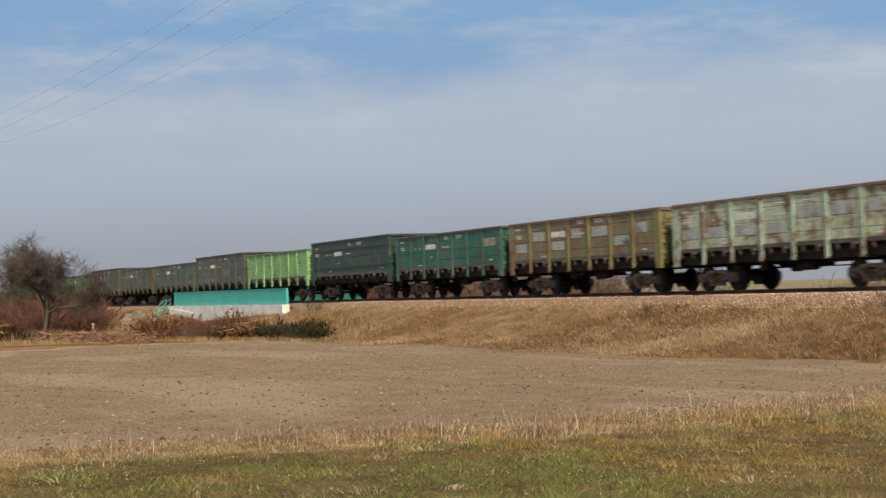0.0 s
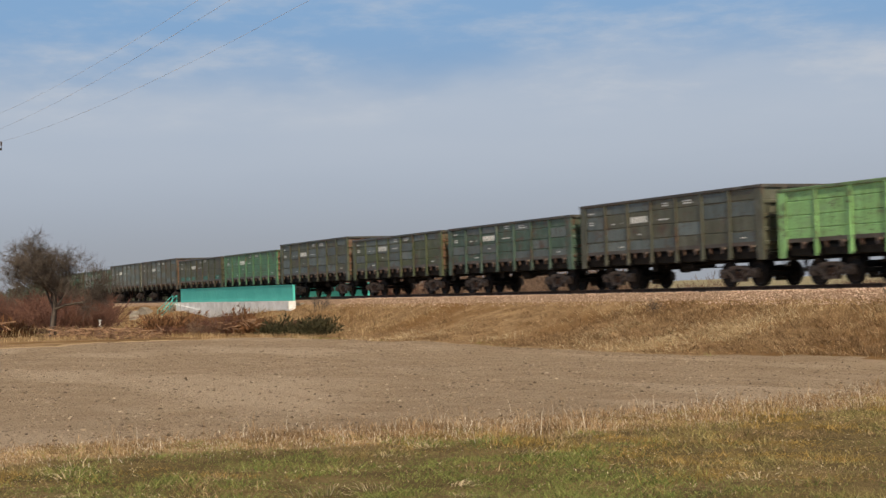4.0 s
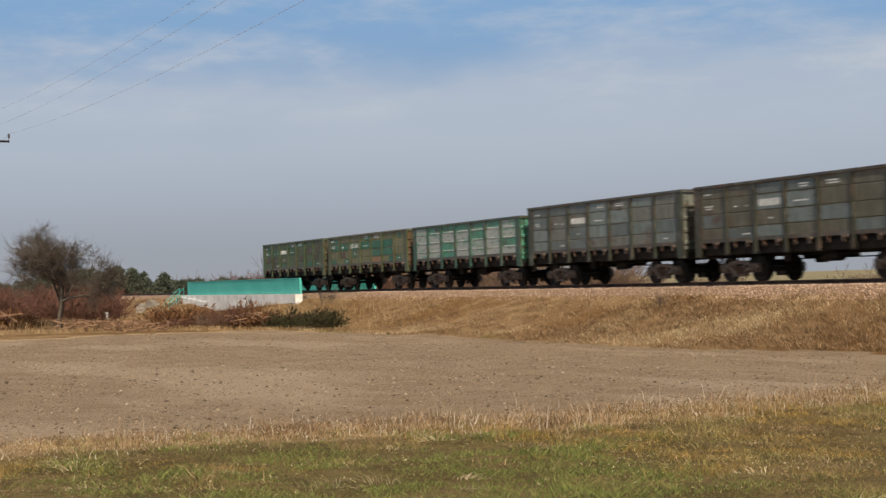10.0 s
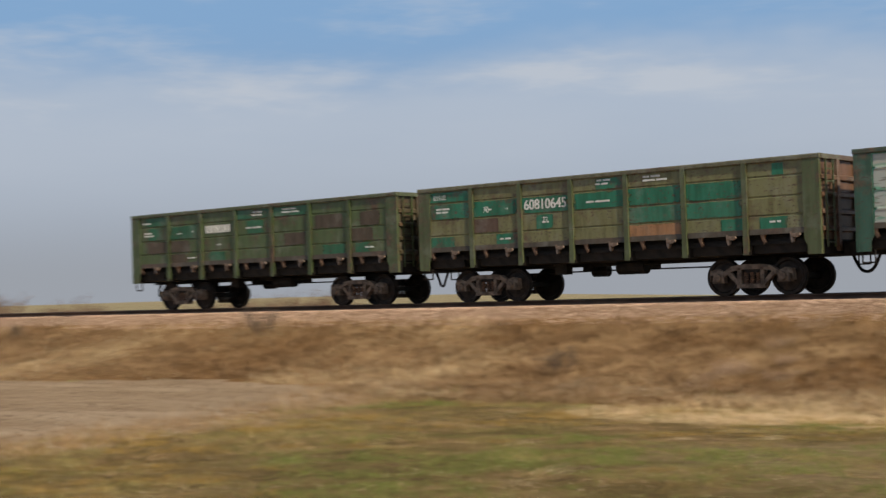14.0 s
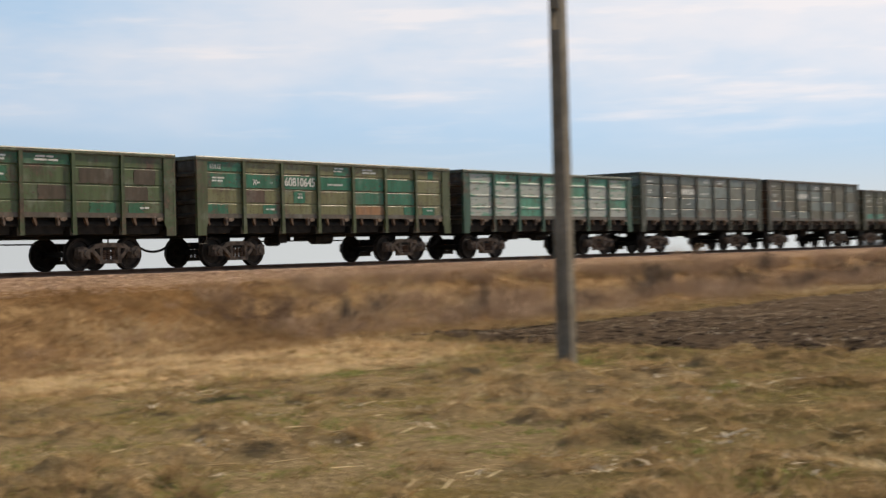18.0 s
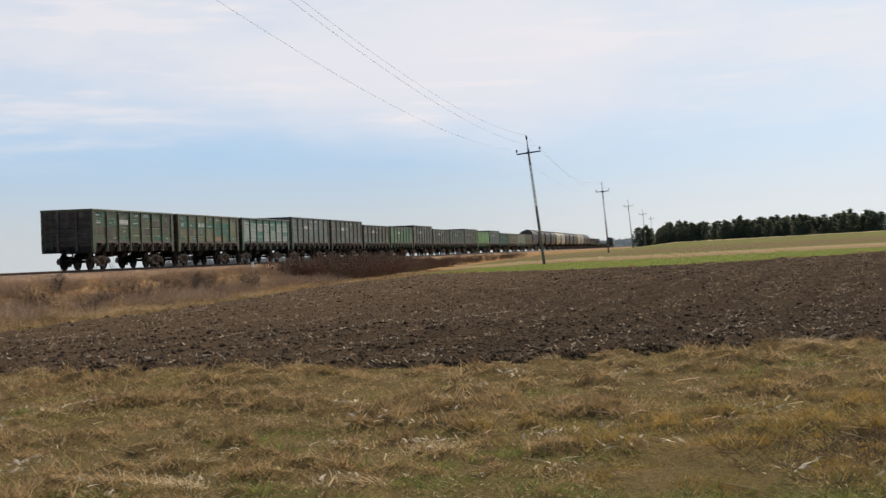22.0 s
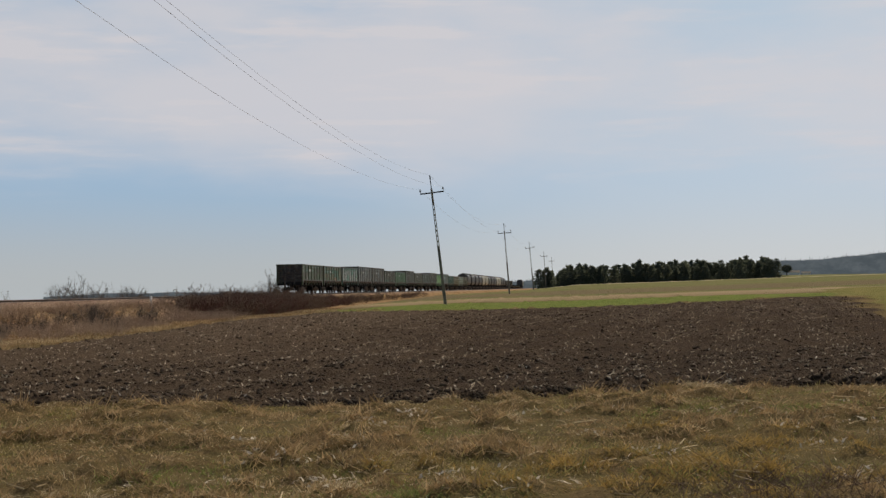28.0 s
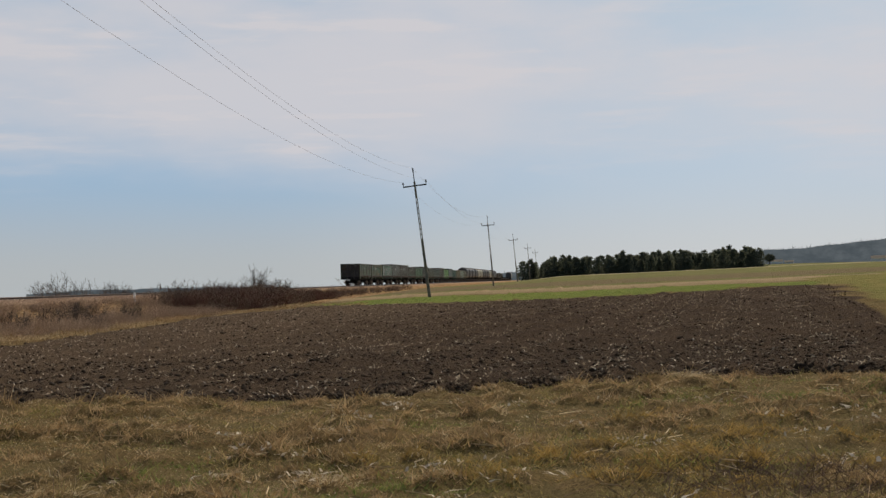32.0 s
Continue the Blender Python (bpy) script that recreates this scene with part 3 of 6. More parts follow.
def hatch(bm):
    # a closed bottom door, its lip and two hinge arms hanging under the side
    prism(bm, [(-1.38, 1.40), (-1.33, 1.05), (-0.25, 1.00), (-0.25, 1.05), (-1.27, 1.12), (-1.32, 1.40)], "x", 0.12, 1.55)


def latch(bm):
    # a bent plate on its bracket, standing out under the lower edge of the side
    prism(bm, [(-0.10, 1.51), (0.13, 1.52), (0.15, 1.46), (0.03, 1.41), (-0.09, 1.43)], "y", -0.11, -0.04)
    prism(bm, [(-0.15, 1.56), (-0.09, 1.56), (-0.06, 1.33), (-0.10, 1.29), (-0.14, 1.36)], "y", -0.06, 0.06)


def hook(bm):
    # a small pointed hook that hangs from its hinge
    prism(bm, [(-0.09, 1.56), (0.07, 1.56), (0.03, 1.44), (0.08, 1.33), (0.03, 1.28), (-0.03, 1.40)], "y", -0.05, 0.04)


def stirrup(bm):
    # a step of bent bar under a corner
    for a, b in (((0.08, 0, 1.02), (0.08, 0, 0.72)), ((0.08, 0, 0.72), (0.40, 0, 0.72)), ((0.40, 0, 0.72), (0.40, 0, 1.02))):
        rod(bm, a, b, 0.022)


def lower_lip(bm):
    # the folded lower edge of a side
    prism(bm, [(-0.025, 1.52), (-0.012, 1.66), (0.02, 1.66), (0.02, 1.52)], "x", 0.02, BODY - 0.02)


def ladder(bm):
    for y in (-0.2, 0.2):
        box(bm, -0.02, 0.02, y - 0.02, y + 0.02, 1.15, 3.30)
    for k in range(7):
        box(bm, -0.015, 0.015, -0.2, 0.2, 1.25 + k * 0.3, 1.28 + k * 0.3)


def coupler(bm):
    box(bm, -0.50, 0.0, -0.09, 0.09, 0.98, 1.16)
    prism(bm, [(-0.50, -0.16), (-0.38, -0.24), (-0.22, -0.12), (-0.22, 0.12), (-0.34, 0.22), (-0.50, 0.10)], "z", 0.92, 1.20)


def hose(bm):
    pts = [(0.05, -0.28, 1.05), (-0.04, -0.30, 0.82), (-0.14, -0.26, 0.66), (-0.27, -0.15, 0.56), (-0.40, -0.05, 0.52), (-0.485, 0.0, 0.515)]
    for a, b in zip(pts[:-1], pts[1:]):
        rod(bm, a, b, 0.042, None, 6)


def brake_gear(bm):
    rod(bm, (5.0, 0.35, 0.80), (5.5, 0.35, 0.80), 0.17, None, 12)
    rod(bm, (6.4, -0.45, 0.86), (7.3, -0.45, 0.86), 0.20, None, 12)
    rod(bm, (2.9, -0.2, 0.78), (5.0, 0.3, 0.80), 0.025)
    rod(bm, (5.5, 0.3, 0.80), (10.0, -0.2, 0.78), 0.025)
    rod(bm, (7.3, -0.55, 0.92), (10.1, -0.6, 0.95), 0.02)
    box(bm, 4.4, 4.8, -0.75, -0.45, 0.72, 1.1)
    for x in (5.2, 6.5, 7.1):
        box(bm, x, x + 0.05, -0.5, 0.5, 0.8, 1.05)


WHEEL = wheel_mesh()
SIDE_FRAME, SPRINGS, BOLSTER = mesh_of("side_frame", side_frame, BOGIE), mesh_of("coil_spring", springs, LATCH), mesh_of("bolster", bolster, IRON)
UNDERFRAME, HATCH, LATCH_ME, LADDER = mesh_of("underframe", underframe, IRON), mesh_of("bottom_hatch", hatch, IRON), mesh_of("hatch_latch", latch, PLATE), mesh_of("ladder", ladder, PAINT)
HOOK, STIRRUP, LIP = mesh_of("hatch_hook", hook, LATCH), mesh_of("step", stirrup, IRON), mesh_of("lower_lip", lower_lip, PAINT)
COUPLER, HOSE, GEAR = mesh_of("coupler", coupler, IRON), mesh_of("brake_hose", hose, IRON), mesh_of("brake_gear", brake_gear, IRON)
AXLE = mesh_of("axle", lambda bm: rod(bm, (0, -0.8, 0), (0, 0.8, 0), 0.085, None, 10), IRON)


def add_bogies(wagon, centres):
    for x in centres:
        b = part("bogie", BOLSTER, None, wagon, "dusty two-axle bogie", pose(x, 0, 0))
        for y in (-1.02, 1.02):
            part("side_frame", SIDE_FRAME, None, b, at=pose(0, y, 0, 0, 0, 0 if y < 0 else 180))
            for s in (-0.17, 0.0, 0.17):
                part("coil_spring", SPRINGS, None, b, "rusty coil spring", pose(s, y, 0))
        for s in (-0.925, 0.925):
            part("axle", AXLE, None, b, at=pose(s, 0, 0.475))
            for y in (-0.80, 0.80):
                part("wheel", WHEEL, None, b, "worn steel wheel", pose(s, y, 0.475, 0, 0, 0 if y < 0 else 180))


def tinted(ob, colour):
    ob.color = (*colour, 1.0)
    return ob


MESHES = {}


def gondola_meshes(top, paint):
    key = (top, paint.name)
    if key in MESHES:
        return MESHES[key]
    d = {}
    for i in range(7):
        w = round(BAYS[i + 1] - BAYS[i], 2)
        if w not in d:
            d[w] = panel_mesh(w, top)
            d[w].materials.append(paint)

    def post(bm):
        prism(bm, [(-0.08, 1.02), (0.08, 1.02), (0.066, 1.55), (0.066, top - 0.1), (-0.066, top - 0.1), (-0.066, 1.55)], "y", -0.07, -0.052)
        for s in (-0.066, 0.046):
            prism(bm, [(s, 1.10), (s + 0.02, 1.10), (s + 0.02, top - 0.1), (s, top - 0.1)], "y", -0.06, 0.02)

    def corner(bm):
        prism(bm, [(0, 0.98), (0.34, 0.98), (0.34, 1.20), (0.42, 1.36), (0.42, top - 0.1), (0, top - 0.1)], "y", -0.045, -0.015)
        box(bm, -0.03, 0.05, -0.05, 0.06, 0.98, top - 0.1)

    def rail_(bm):
        prism(bm, [(-0.09, top - 0.12), (0.07, top - 0.12), (0.07, top), (-0.09, top), (-0.105, top - 0.03), (-0.105, top - 0.10)], "x", -0.05, BODY + 0.05)

    def end(bm):
        prism(bm, [(-1.5, 1.34), (1.5, 1.34), (1.5, top - 0.05), (-1.5, top - 0.05)], "x", 0.02, 0.07)

    def end_rib(bm):
        prism(bm, [(-0.055, 0), (0.03, -0.04), (0.03, 0.14), (-0.055, 0.09)], "y", -1.46, 1.46)

    def end_post(bm):
        box(bm, -0.065, 0.03, -0.08, 0.08, 1.05, top - 0.1)

    def end_rail(bm):
        box(bm, -0.07, 0.08, -1.46, 1.46, top - 0.12, top - 0.004)
    for nm, fn in (("side_post", post), ("corner_post", corner), ("top_rail", rail_), ("end_wall", end), ("end_rib", end_rib), ("end_post", end_post), ("end_rail", end_rail)):
        d[nm] = mesh_of(nm, fn, paint)
    MESHES[key] = d
    return d


def gondola(colour, posts, rims, top, label, rusty=False, end_colour=None, ribbed=True, front=None):
    """An open-topped bulk wagon on two bogies; its origin is under its rear end, on the rail."""
    d = gondola_meshes(top, PAINT_RUSTY if rusty else PAINT)
    w = tagged(new("gondola_wagon"), label, "railway wagon", "wagons of the freight train")
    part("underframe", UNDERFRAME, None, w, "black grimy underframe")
    part("brake_gear", GEAR, None, w)
    for y, turn in ((-1, 0), (1, 180)):
        for i in range(7):
            wd = round(BAYS[i + 1] - BAYS[i], 2)
            x = BAYS[i] if y < 0 else BAYS[i + 1]
            tinted(part("side_panel", d[wd], None, w, at=pose(x, y * 1.50, 0, 0, 0, turn)), colour)
        if not ribbed:
            for z in (bands(top)[1][0] - 0.03, bands(top)[2][1] + 0.03):
                me = mesh_of("side_rail", lambda bm: box(bm, 0.35, BODY - 0.35, -0.06, -0.004, z - 0.05, z + 0.05), PAINT)
                tinted(part("side_rail", me, None, w, at=pose(0 if y < 0 else BODY, y * 1.50, 0, 0, 0, turn)), posts)
        for x in BAYS[1:-1] if ribbed else ():
            tinted(part("side_post", d["side_post"], None, w, at=pose(x, y * 1.50, 0, 0, 0, turn)), posts)
        tinted(part("lower_lip", LIP, None, w, "rust-brown lower edge", pose(0 if y < 0 else BODY, y * 1.50, 0, 0, 0, turn)), (0.07, 0.055, 0.036))
        tinted(part("top_rail", d["top_rail"], None, w, at=pose(0 if y < 0 else BODY, y * 1.46, 0, 0, 0, turn)), rims)
        for i in range(7):
            x = BAYS[i]
            if y < 0:
                part("hatch_hook", HOOK, None, w, at=pose(x + 0.46, -1.47, 0))
                part("hatch_latch", LATCH_ME, None, w, at=pose(x + 1.36, -1.47, 0))
            part("bottom_hatch", HATCH, None, w, at=pose(x if y < 0 else x + 1.7, 0, 0, 0, 0, turn))
    for x, turn in ((0, 0), (BODY, 180)):
        tint = (front or colour) if turn else (end_colour or colour)
        ew = tinted(part("end_wall", d["end_wall"], None, w, at=pose(x, 0, 0, 0, 0, turn)), tint)
        for k in range(4):
            tinted(part("end_rib", d["end_rib"], None, ew, at=pose(0, 0, 1.55 + k * (top - 1.75) / 4)), tint)
        for y in (-0.55, 0.55):
            tinted(part("end_post", d["end_post"], None, ew, at=pose(-0.004, y, 0)), tint)
        tinted(part("end_rail", d["end_rail"], None, w, at=pose(x, 0, 0, 0, 0, turn)), rims)
        part("coupler", COUPLER, None, w, "black automatic coupler", at=pose(x, 0, 0, 0, 0, turn))
        part("step", STIRRUP, None, w, at=pose(x, -1.46 if turn == 0 else 1.46, 0, 0, 0, turn))
        part("brake_hose", HOSE, None, w, at=pose(x, 0, 0, 0, 0, turn))
        tinted(part("ladder", LADDER, None, w, at=pose(x + (-0.09 if turn == 0 else 0.09), -1.1 if turn else 1.1, 0)), posts)
    for x, y in ((0, -1), (BODY, -1), (0, 1), (BODY, 1)):
        me = d["corner_post"]
        if (x == 0) == (y < 0):
            tinted(part("corner_post", me, None, w, at=pose(x, y * 1.50, 0, 0, 0, 0 if y < 0 else 180)), posts)
        else:
            if "mirror" not in d:
                bm = bmesh.new()
                bm.from_mesh(me)
                bmesh.ops.scale(bm, vec=(-1, 1, 1), verts=bm.verts)
                bmesh.ops.reverse_faces(bm, faces=bm.faces)
                d["mirror"] = bpy.data.meshes.new("corner_post")
                bm.to_mesh(d["mirror"])
                bm.free()
                d["mirror"].materials.append(me.materials[0])
            tinted(part("corner_post", d["mirror"], None, w, at=pose(x, y * 1.50, 0, 0, 0, 0 if y < 0 else 180)), posts)
    add_bogies(w, (2.16, BODY - 2.16))
    return w


PLATES = {}


def patch(w, top, bay, band, u0, u1, colour, name="paint_patch", rise=0.006, z=None, material=None):
    """A flat patch of fresh paint on one band of a near-side panel; u runs 0 to 1 across the bay."""
    a, b = bands(top)[band] if z is None else z
    x0, x1 = BAYS[bay] + 0.07, BAYS[bay + 1] - 0.07
    if bay == 0:
        x0 += 0.33
    if bay == 6:
        x1 -= 0.33
    p, q = x0 + (x1 - x0) * u0, x0 + (x1 - x0) * u1
    me = mesh_of(name, lambda bm: box(bm, p, q, -1.50 - rise, -1.498, a, b), material or PAINT_PATCH)
    return tinted(part(name, me, None, w), colour)


def marks(w, top, rng, big=True):
    """Unreadable stencilled markings as plain white bars."""
    bs = bands(top)
    if big:
        z = bs[2][0] + 0.12
        for k in range(8):
            patch(w, top, 2, 3, 0.10 + k * 0.1, 0.17 + k * 0.1, (0.6, 0.6, 0.57), "marking", 0.011, (z, z + 0.26), LETTER)
    for bay, band, u, ln, rows in (((0, 3, 0.12, 0.30, 1),) if big else ()) + ((0, 2, 0.15, 0.32, 2), (1, 2, 0.25, 0.16, 1), (1, 2, 0.68, 0.10, 1), (3, 3, 0.45, 0.30, 2), (3, 2, 0.25, 0.5, 1), (4, 3, 0.25, 0.45, 2), (6, 0, 0.35, 0.25, 1), (1, 0, 0.55, 0.3, 1), (2, 1, 0.42, 0.16, 1)):
        z = bs[band][0] + (0.07 if band == 3 else 0.14) + rng.random() * 0.06
        for r in range(rows):
            u0, u1 = u + 0.04 * rng.random(), u + ln * (0.8 + 0.3 * rng.random())
            cut = u0 + (u1 - u0) * rng.uniform(0.35, 0.6)
            for a, b in ((u0, cut - 0.015), (cut + 0.015, u1)):
                patch(w, top, bay, band, a, b, (0.6, 0.6, 0.57), "marking", 0.011, (z + r * 0.095, z + 0.05 + r * 0.095), LETTER)


def lettering(w, text, x, z, size, face=-1.513):
    cu = bpy.data.curves.new("lettering", "FONT")
    cu.body, cu.size, cu.extrude = text, size, 0.002
    tmp = bpy.data.objects.new("tmp", cu)
    scene.collection.objects.link(tmp)
    bpy.context.view_layer.update()
    me = bpy.data.meshes.new_from_object(tmp.evaluated_get(bpy.context.evaluated_depsgraph_get()))
    bpy.data.objects.remove(tmp)
    # a second, shifted skin makes the strokes as bold as a stencil
    bm = bmesh.new()
    for dx, dz in ((0, 0), (0.05, 0), (0.025, 0.02)) if size > 0.3 else ((0, 0),):
        k = len(bm.verts)
        bm.from_mesh(me)
        bm.verts.ensure_lookup_table()
        bmesh.ops.translate(bm, vec=(dx * size, dz * size, dx * 0.01), verts=bm.verts[k:])
    bmesh.ops.scale(bm, vec=(0.93, 1.0, 1.0), verts=bm.verts)
    me = bpy.data.meshes.new("lettering")
    bm.to_mesh(me)
    bm.free()
    me.materials.append(LETTER)
    return part("lettering", me, None, w, "white stencilled figures", pose(x, face, z, 90, 0, 0))


LOW, TALL = 3.44, 3.74
TRAIN = []          # wagons with the distance of their rear end from the tail of the train


def build_gondolas():
    rng = random.Random(4)
    spec = [  # colour, posts, rims, top, label, rusty, end colour
        # last three wagons: near-black end colour puts the rear wall's shade into the paint
        ((0.076, 0.112, 0.044), (0.062, 0.092, 0.038), (0.085, 0.105, 0.055), LOW, "dark olive green open wagon with rust stains, last in the train", False, (0.03, 0.026, 0.022)),
        ((0.172, 0.172, 0.078), (0.083, 0.106, 0.048), (0.125, 0.125, 0.075), LOW, "olive green open wagon with teal repainted panels and white figures", False, (0.045, 0.034, 0.026)),
        ((0.085, 0.31, 0.215), (0.04, 0.105, 0.075), (0.06, 0.085, 0.06), LOW, "turquoise open wagon with whitewashed bands on every panel", False, (0.035, 0.03, 0.025)),
        ((0.18, 0.19, 0.165), (0.05, 0.06, 0.042), (0.07, 0.075, 0.06), TALL, "tall grey-green open wagon with blue-grey repainted panels", False, None),
        ((0.12, 0.115, 0.08), (0.048, 0.052, 0.036), (0.06, 0.055, 0.045), TALL, "tall dark grey open wagon with rust and blue-grey patches", False, (0.10, 0.045, 0.025)),
        ((0.085, 0.088, 0.05), (0.05, 0.06, 0.034), (0.06, 0.055, 0.045), LOW, "brownish olive open wagon with teal lower patches", False, None),
        ((0.085, 0.23, 0.115), (0.085, 0.22, 0.11), (0.07, 0.10, 0.06), LOW, "mid green open wagon with faded white markings", False, (0.09, 0.05, 0.03)),
        ((0.085, 0.092, 0.055), (0.075, 0.088, 0.05), (0.055, 0.055, 0.045), TALL, "tall olive grey open wagon with slate-coloured patches", False, (0.09, 0.045, 0.03)),
        ((0.08, 0.098, 0.046), (0.085, 0.105, 0.05), (0.06, 0.06, 0.045), LOW, "olive green open wagon with slate-grey overpainted squares", False, (0.10, 0.05, 0.03)),
        ((0.065, 0.12, 0.085), (0.07, 0.12, 0.09), (0.05, 0.055, 0.05), LOW, "dull sea-green open wagon with grey patches", False, None),
        ((0.105, 0.11, 0.075), (0.10, 0.105, 0.075), (0.06, 0.055, 0.045), TALL, "tall grey-olive open wagon with weathered panels", False, None),
        ((0.28, 0.55, 0.21), (0.29, 0.57, 0.22), (0.14, 0.24, 0.10), LOW, "bright light green freshly painted open wagon", False, None),
        ((0.016, 0.065, 0.048), (0.018, 0.07, 0.052), (0.03, 0.05, 0.045), TALL, "tall dark bottle-green open wagon with white markings", False, None),
        ((0.02, 0.145, 0.095), (0.035, 0.145, 0.10), (0.07, 0.07, 0.055), LOW, "deep teal green open wagon with brown stains", False, None),
        ((0.20, 0.195, 0.10), (0.23, 0.23, 0.08), (0.13, 0.11, 0.07), LOW, "yellowish olive open wagon heavily stained with rust", True, None),
        ((0.50, 0.58, 0.42), (0.40, 0.55, 0.44), (0.16, 0.13, 0.09), LOW, "pale mint open wagon with large rust patches", True, None),
        ((0.20, 0.19, 0.11), (0.19, 0.19, 0.11), (0.10, 0.09, 0.06), LOW, "faded olive open wagon near the covered hoppers", False, None),
    ]
    teal, slate, pale = (0.018, 0.155, 0.09), (0.145, 0.18, 0.175), (0.74, 0.74, 0.70)
    for k, (col, posts, rims, top, label, rusty, end_col) in enumerate(spec):
        w = gondola(col, posts, rims, top, label, rusty, end_col, k != 12, (0.15, 0.082, 0.05) if k in (1, 4, 6, 7, 8) else (0.075, 0.062, 0.036) if k == 0 else None)
        TRAIN.append((w, k * SPACING))
        if k == 0:
            for bay, band, u0, u1 in ((0, 3, 0.2, 0.95), (1, 2, 0.0, 0.9), (3, 3, 0.0, 1.0), (3, 2, 0.3, 0.8), (4, 3, 0.0, 1.0), (2, 0, 0.2, 0.7), (5, 0, 0.3, 0.9), (6, 0, 0.1, 0.5), (0, 2, 0.3, 0.8)):
                patch(w, top, bay, band, u0, u1, (0.022, 0.12, 0.06))
            for bay, band, u0, u1 in ((0, 1, 0.25, 1.0), (1, 1, 0.0, 0.65), (1, 0, 0.0, 0.5), (5, 2, 0.1, 0.85), (6, 2, 0.25, 0.8), (6, 1, 0.0, 0.6), (4, 1, 0.3, 0.9)):
                patch(w, top, bay, band, u0, u1, (0.075, 0.055, 0.034), "brown_stain")
            marks(w, top, rng)
        elif k == 1:
            for bay, band, u0, u1, c in ((0, 3, 0.0, 1.0, teal), (0, 2, 0.0, 1.0, teal), (0, 0, 0.0, 0.6, teal), (1, 2, 0.0, 1.0, teal), (1, 0, 0.5, 1.0, teal), (1, 1, 0.0, 0.55, (0.10, 0.06, 0.04)),
                                         (2, 2, 0.0, 1.0, teal), (3, 2, 0.0, 1.0, teal), (3, 3, 0.45, 1.0, teal), (4, 2, 0.0, 1.0, teal), (4, 1, 0.0, 1.0, (0.03, 0.165, 0.10)), (4, 0, 0.0, 1.0, (0.33, 0.17, 0.08)),
                                         (5, 2, 0.0, 1.0, teal), (5, 1, 0.0, 1.0, (0.032, 0.17, 0.105)), (6, 0, 0.2, 0.7, teal), (5, 0, 0.6, 1.0, teal), (6, 3, 0.45, 0.65, teal), (2, 1, 0.3, 0.65, teal)):
                patch(w, top, bay, band, u0, u1, c)
            bs = bands(top)
            lettering(w, "60810645", BAYS[2] + 0.13, bs[2][0] + 0.10, 0.40)
            lettering(w, "22", BAYS[2] + 0.78, bs[1][0] + 0.20, 0.20)
            lettering(w, "83/UZ", BAYS[0] + 0.55, bs[3][0] + 0.07, 0.20)
            lettering(w, "70", BAYS[1] + 0.42, bs[2][0] + 0.11, 0.24)
            marks(w, top, rng, False)
        elif k == 2:
            for bay in range(7):
                for band, ch in ((2, 0.85), (1, 0.9), (0, 0.95)):
                    if rng.random() < ch and not (bay in (2, 4) and band == (1 if bay == 2 else 2)):
                        patch(w, top, bay, band, 0.03, 0.97, pale, "whitewashed_band", material=WHITEWASH)
            for bay in range(7):
                for band in range(3):
                    z = bands(top)[band][1] + 0.03
                    x0, x1 = BAYS[bay] + (0.50 if bay == 0 else 0.24), BAYS[bay + 1] - (0.50 if bay == 6 else 0.24)
                    me = mesh_of("pressed_rib", lambda bm: (prism(bm, [(-1.497, z - 0.05), (-1.522, z - 0.03), (-1.522, z + 0.01), (-1.497, z + 0.06)], "x", x0, x1)), WHITEWASH)
                    part("pressed_rib", me, None, w)
            patch(w, top, 6, 3, 0.05, 0.95, pale, "whitewashed_band", material=WHITEWASH), patch(w, top, 0, 3, 0.03, 0.97, pale, "whitewashed_band", material=WHITEWASH)
        elif k in (3, 4, 7, 8, 9, 10):
            for bay in range(7):
                for band in range(4):
                    if rng.random() < (0.72 if k in (3, 7) else 0.45):
                        shade = (0.65 + 0.5 * rng.random()) * (1.25 if k == 3 else 1.1 if k == 4 else 0.9)
                        patch(w, top, bay, band, 0.02, 0.98, tuple(x * shade for x in slate))
            marks(w, top, rng)
        elif k == 5:
            for bay in range(7):
                if rng.random() < 0.85:
                    patch(w, top, bay, 0, 0.05, rng.uniform(0.6, 0.98), (0.03, 0.20, 0.15))
            marks(w, top, rng)
        else:
            if k in (14, 15):
                for bay in range(7):
                    patch(w, top, bay, rng.choice((1, 2)), 0.1, 0.6 + 0.35 * rng.random(), (0.40, 0.43, 0.42))
            if k in (13,):
                patch(w, top, 6, 2, 0.0, 1.0, (0.30, 0.32, 0.25)), patch(w, top, 5, 0, 0.2, 1.0, (0.05, 0.11, 0.09))
            if k != 11:
                marks(w, top, rng)


build_gondolas()


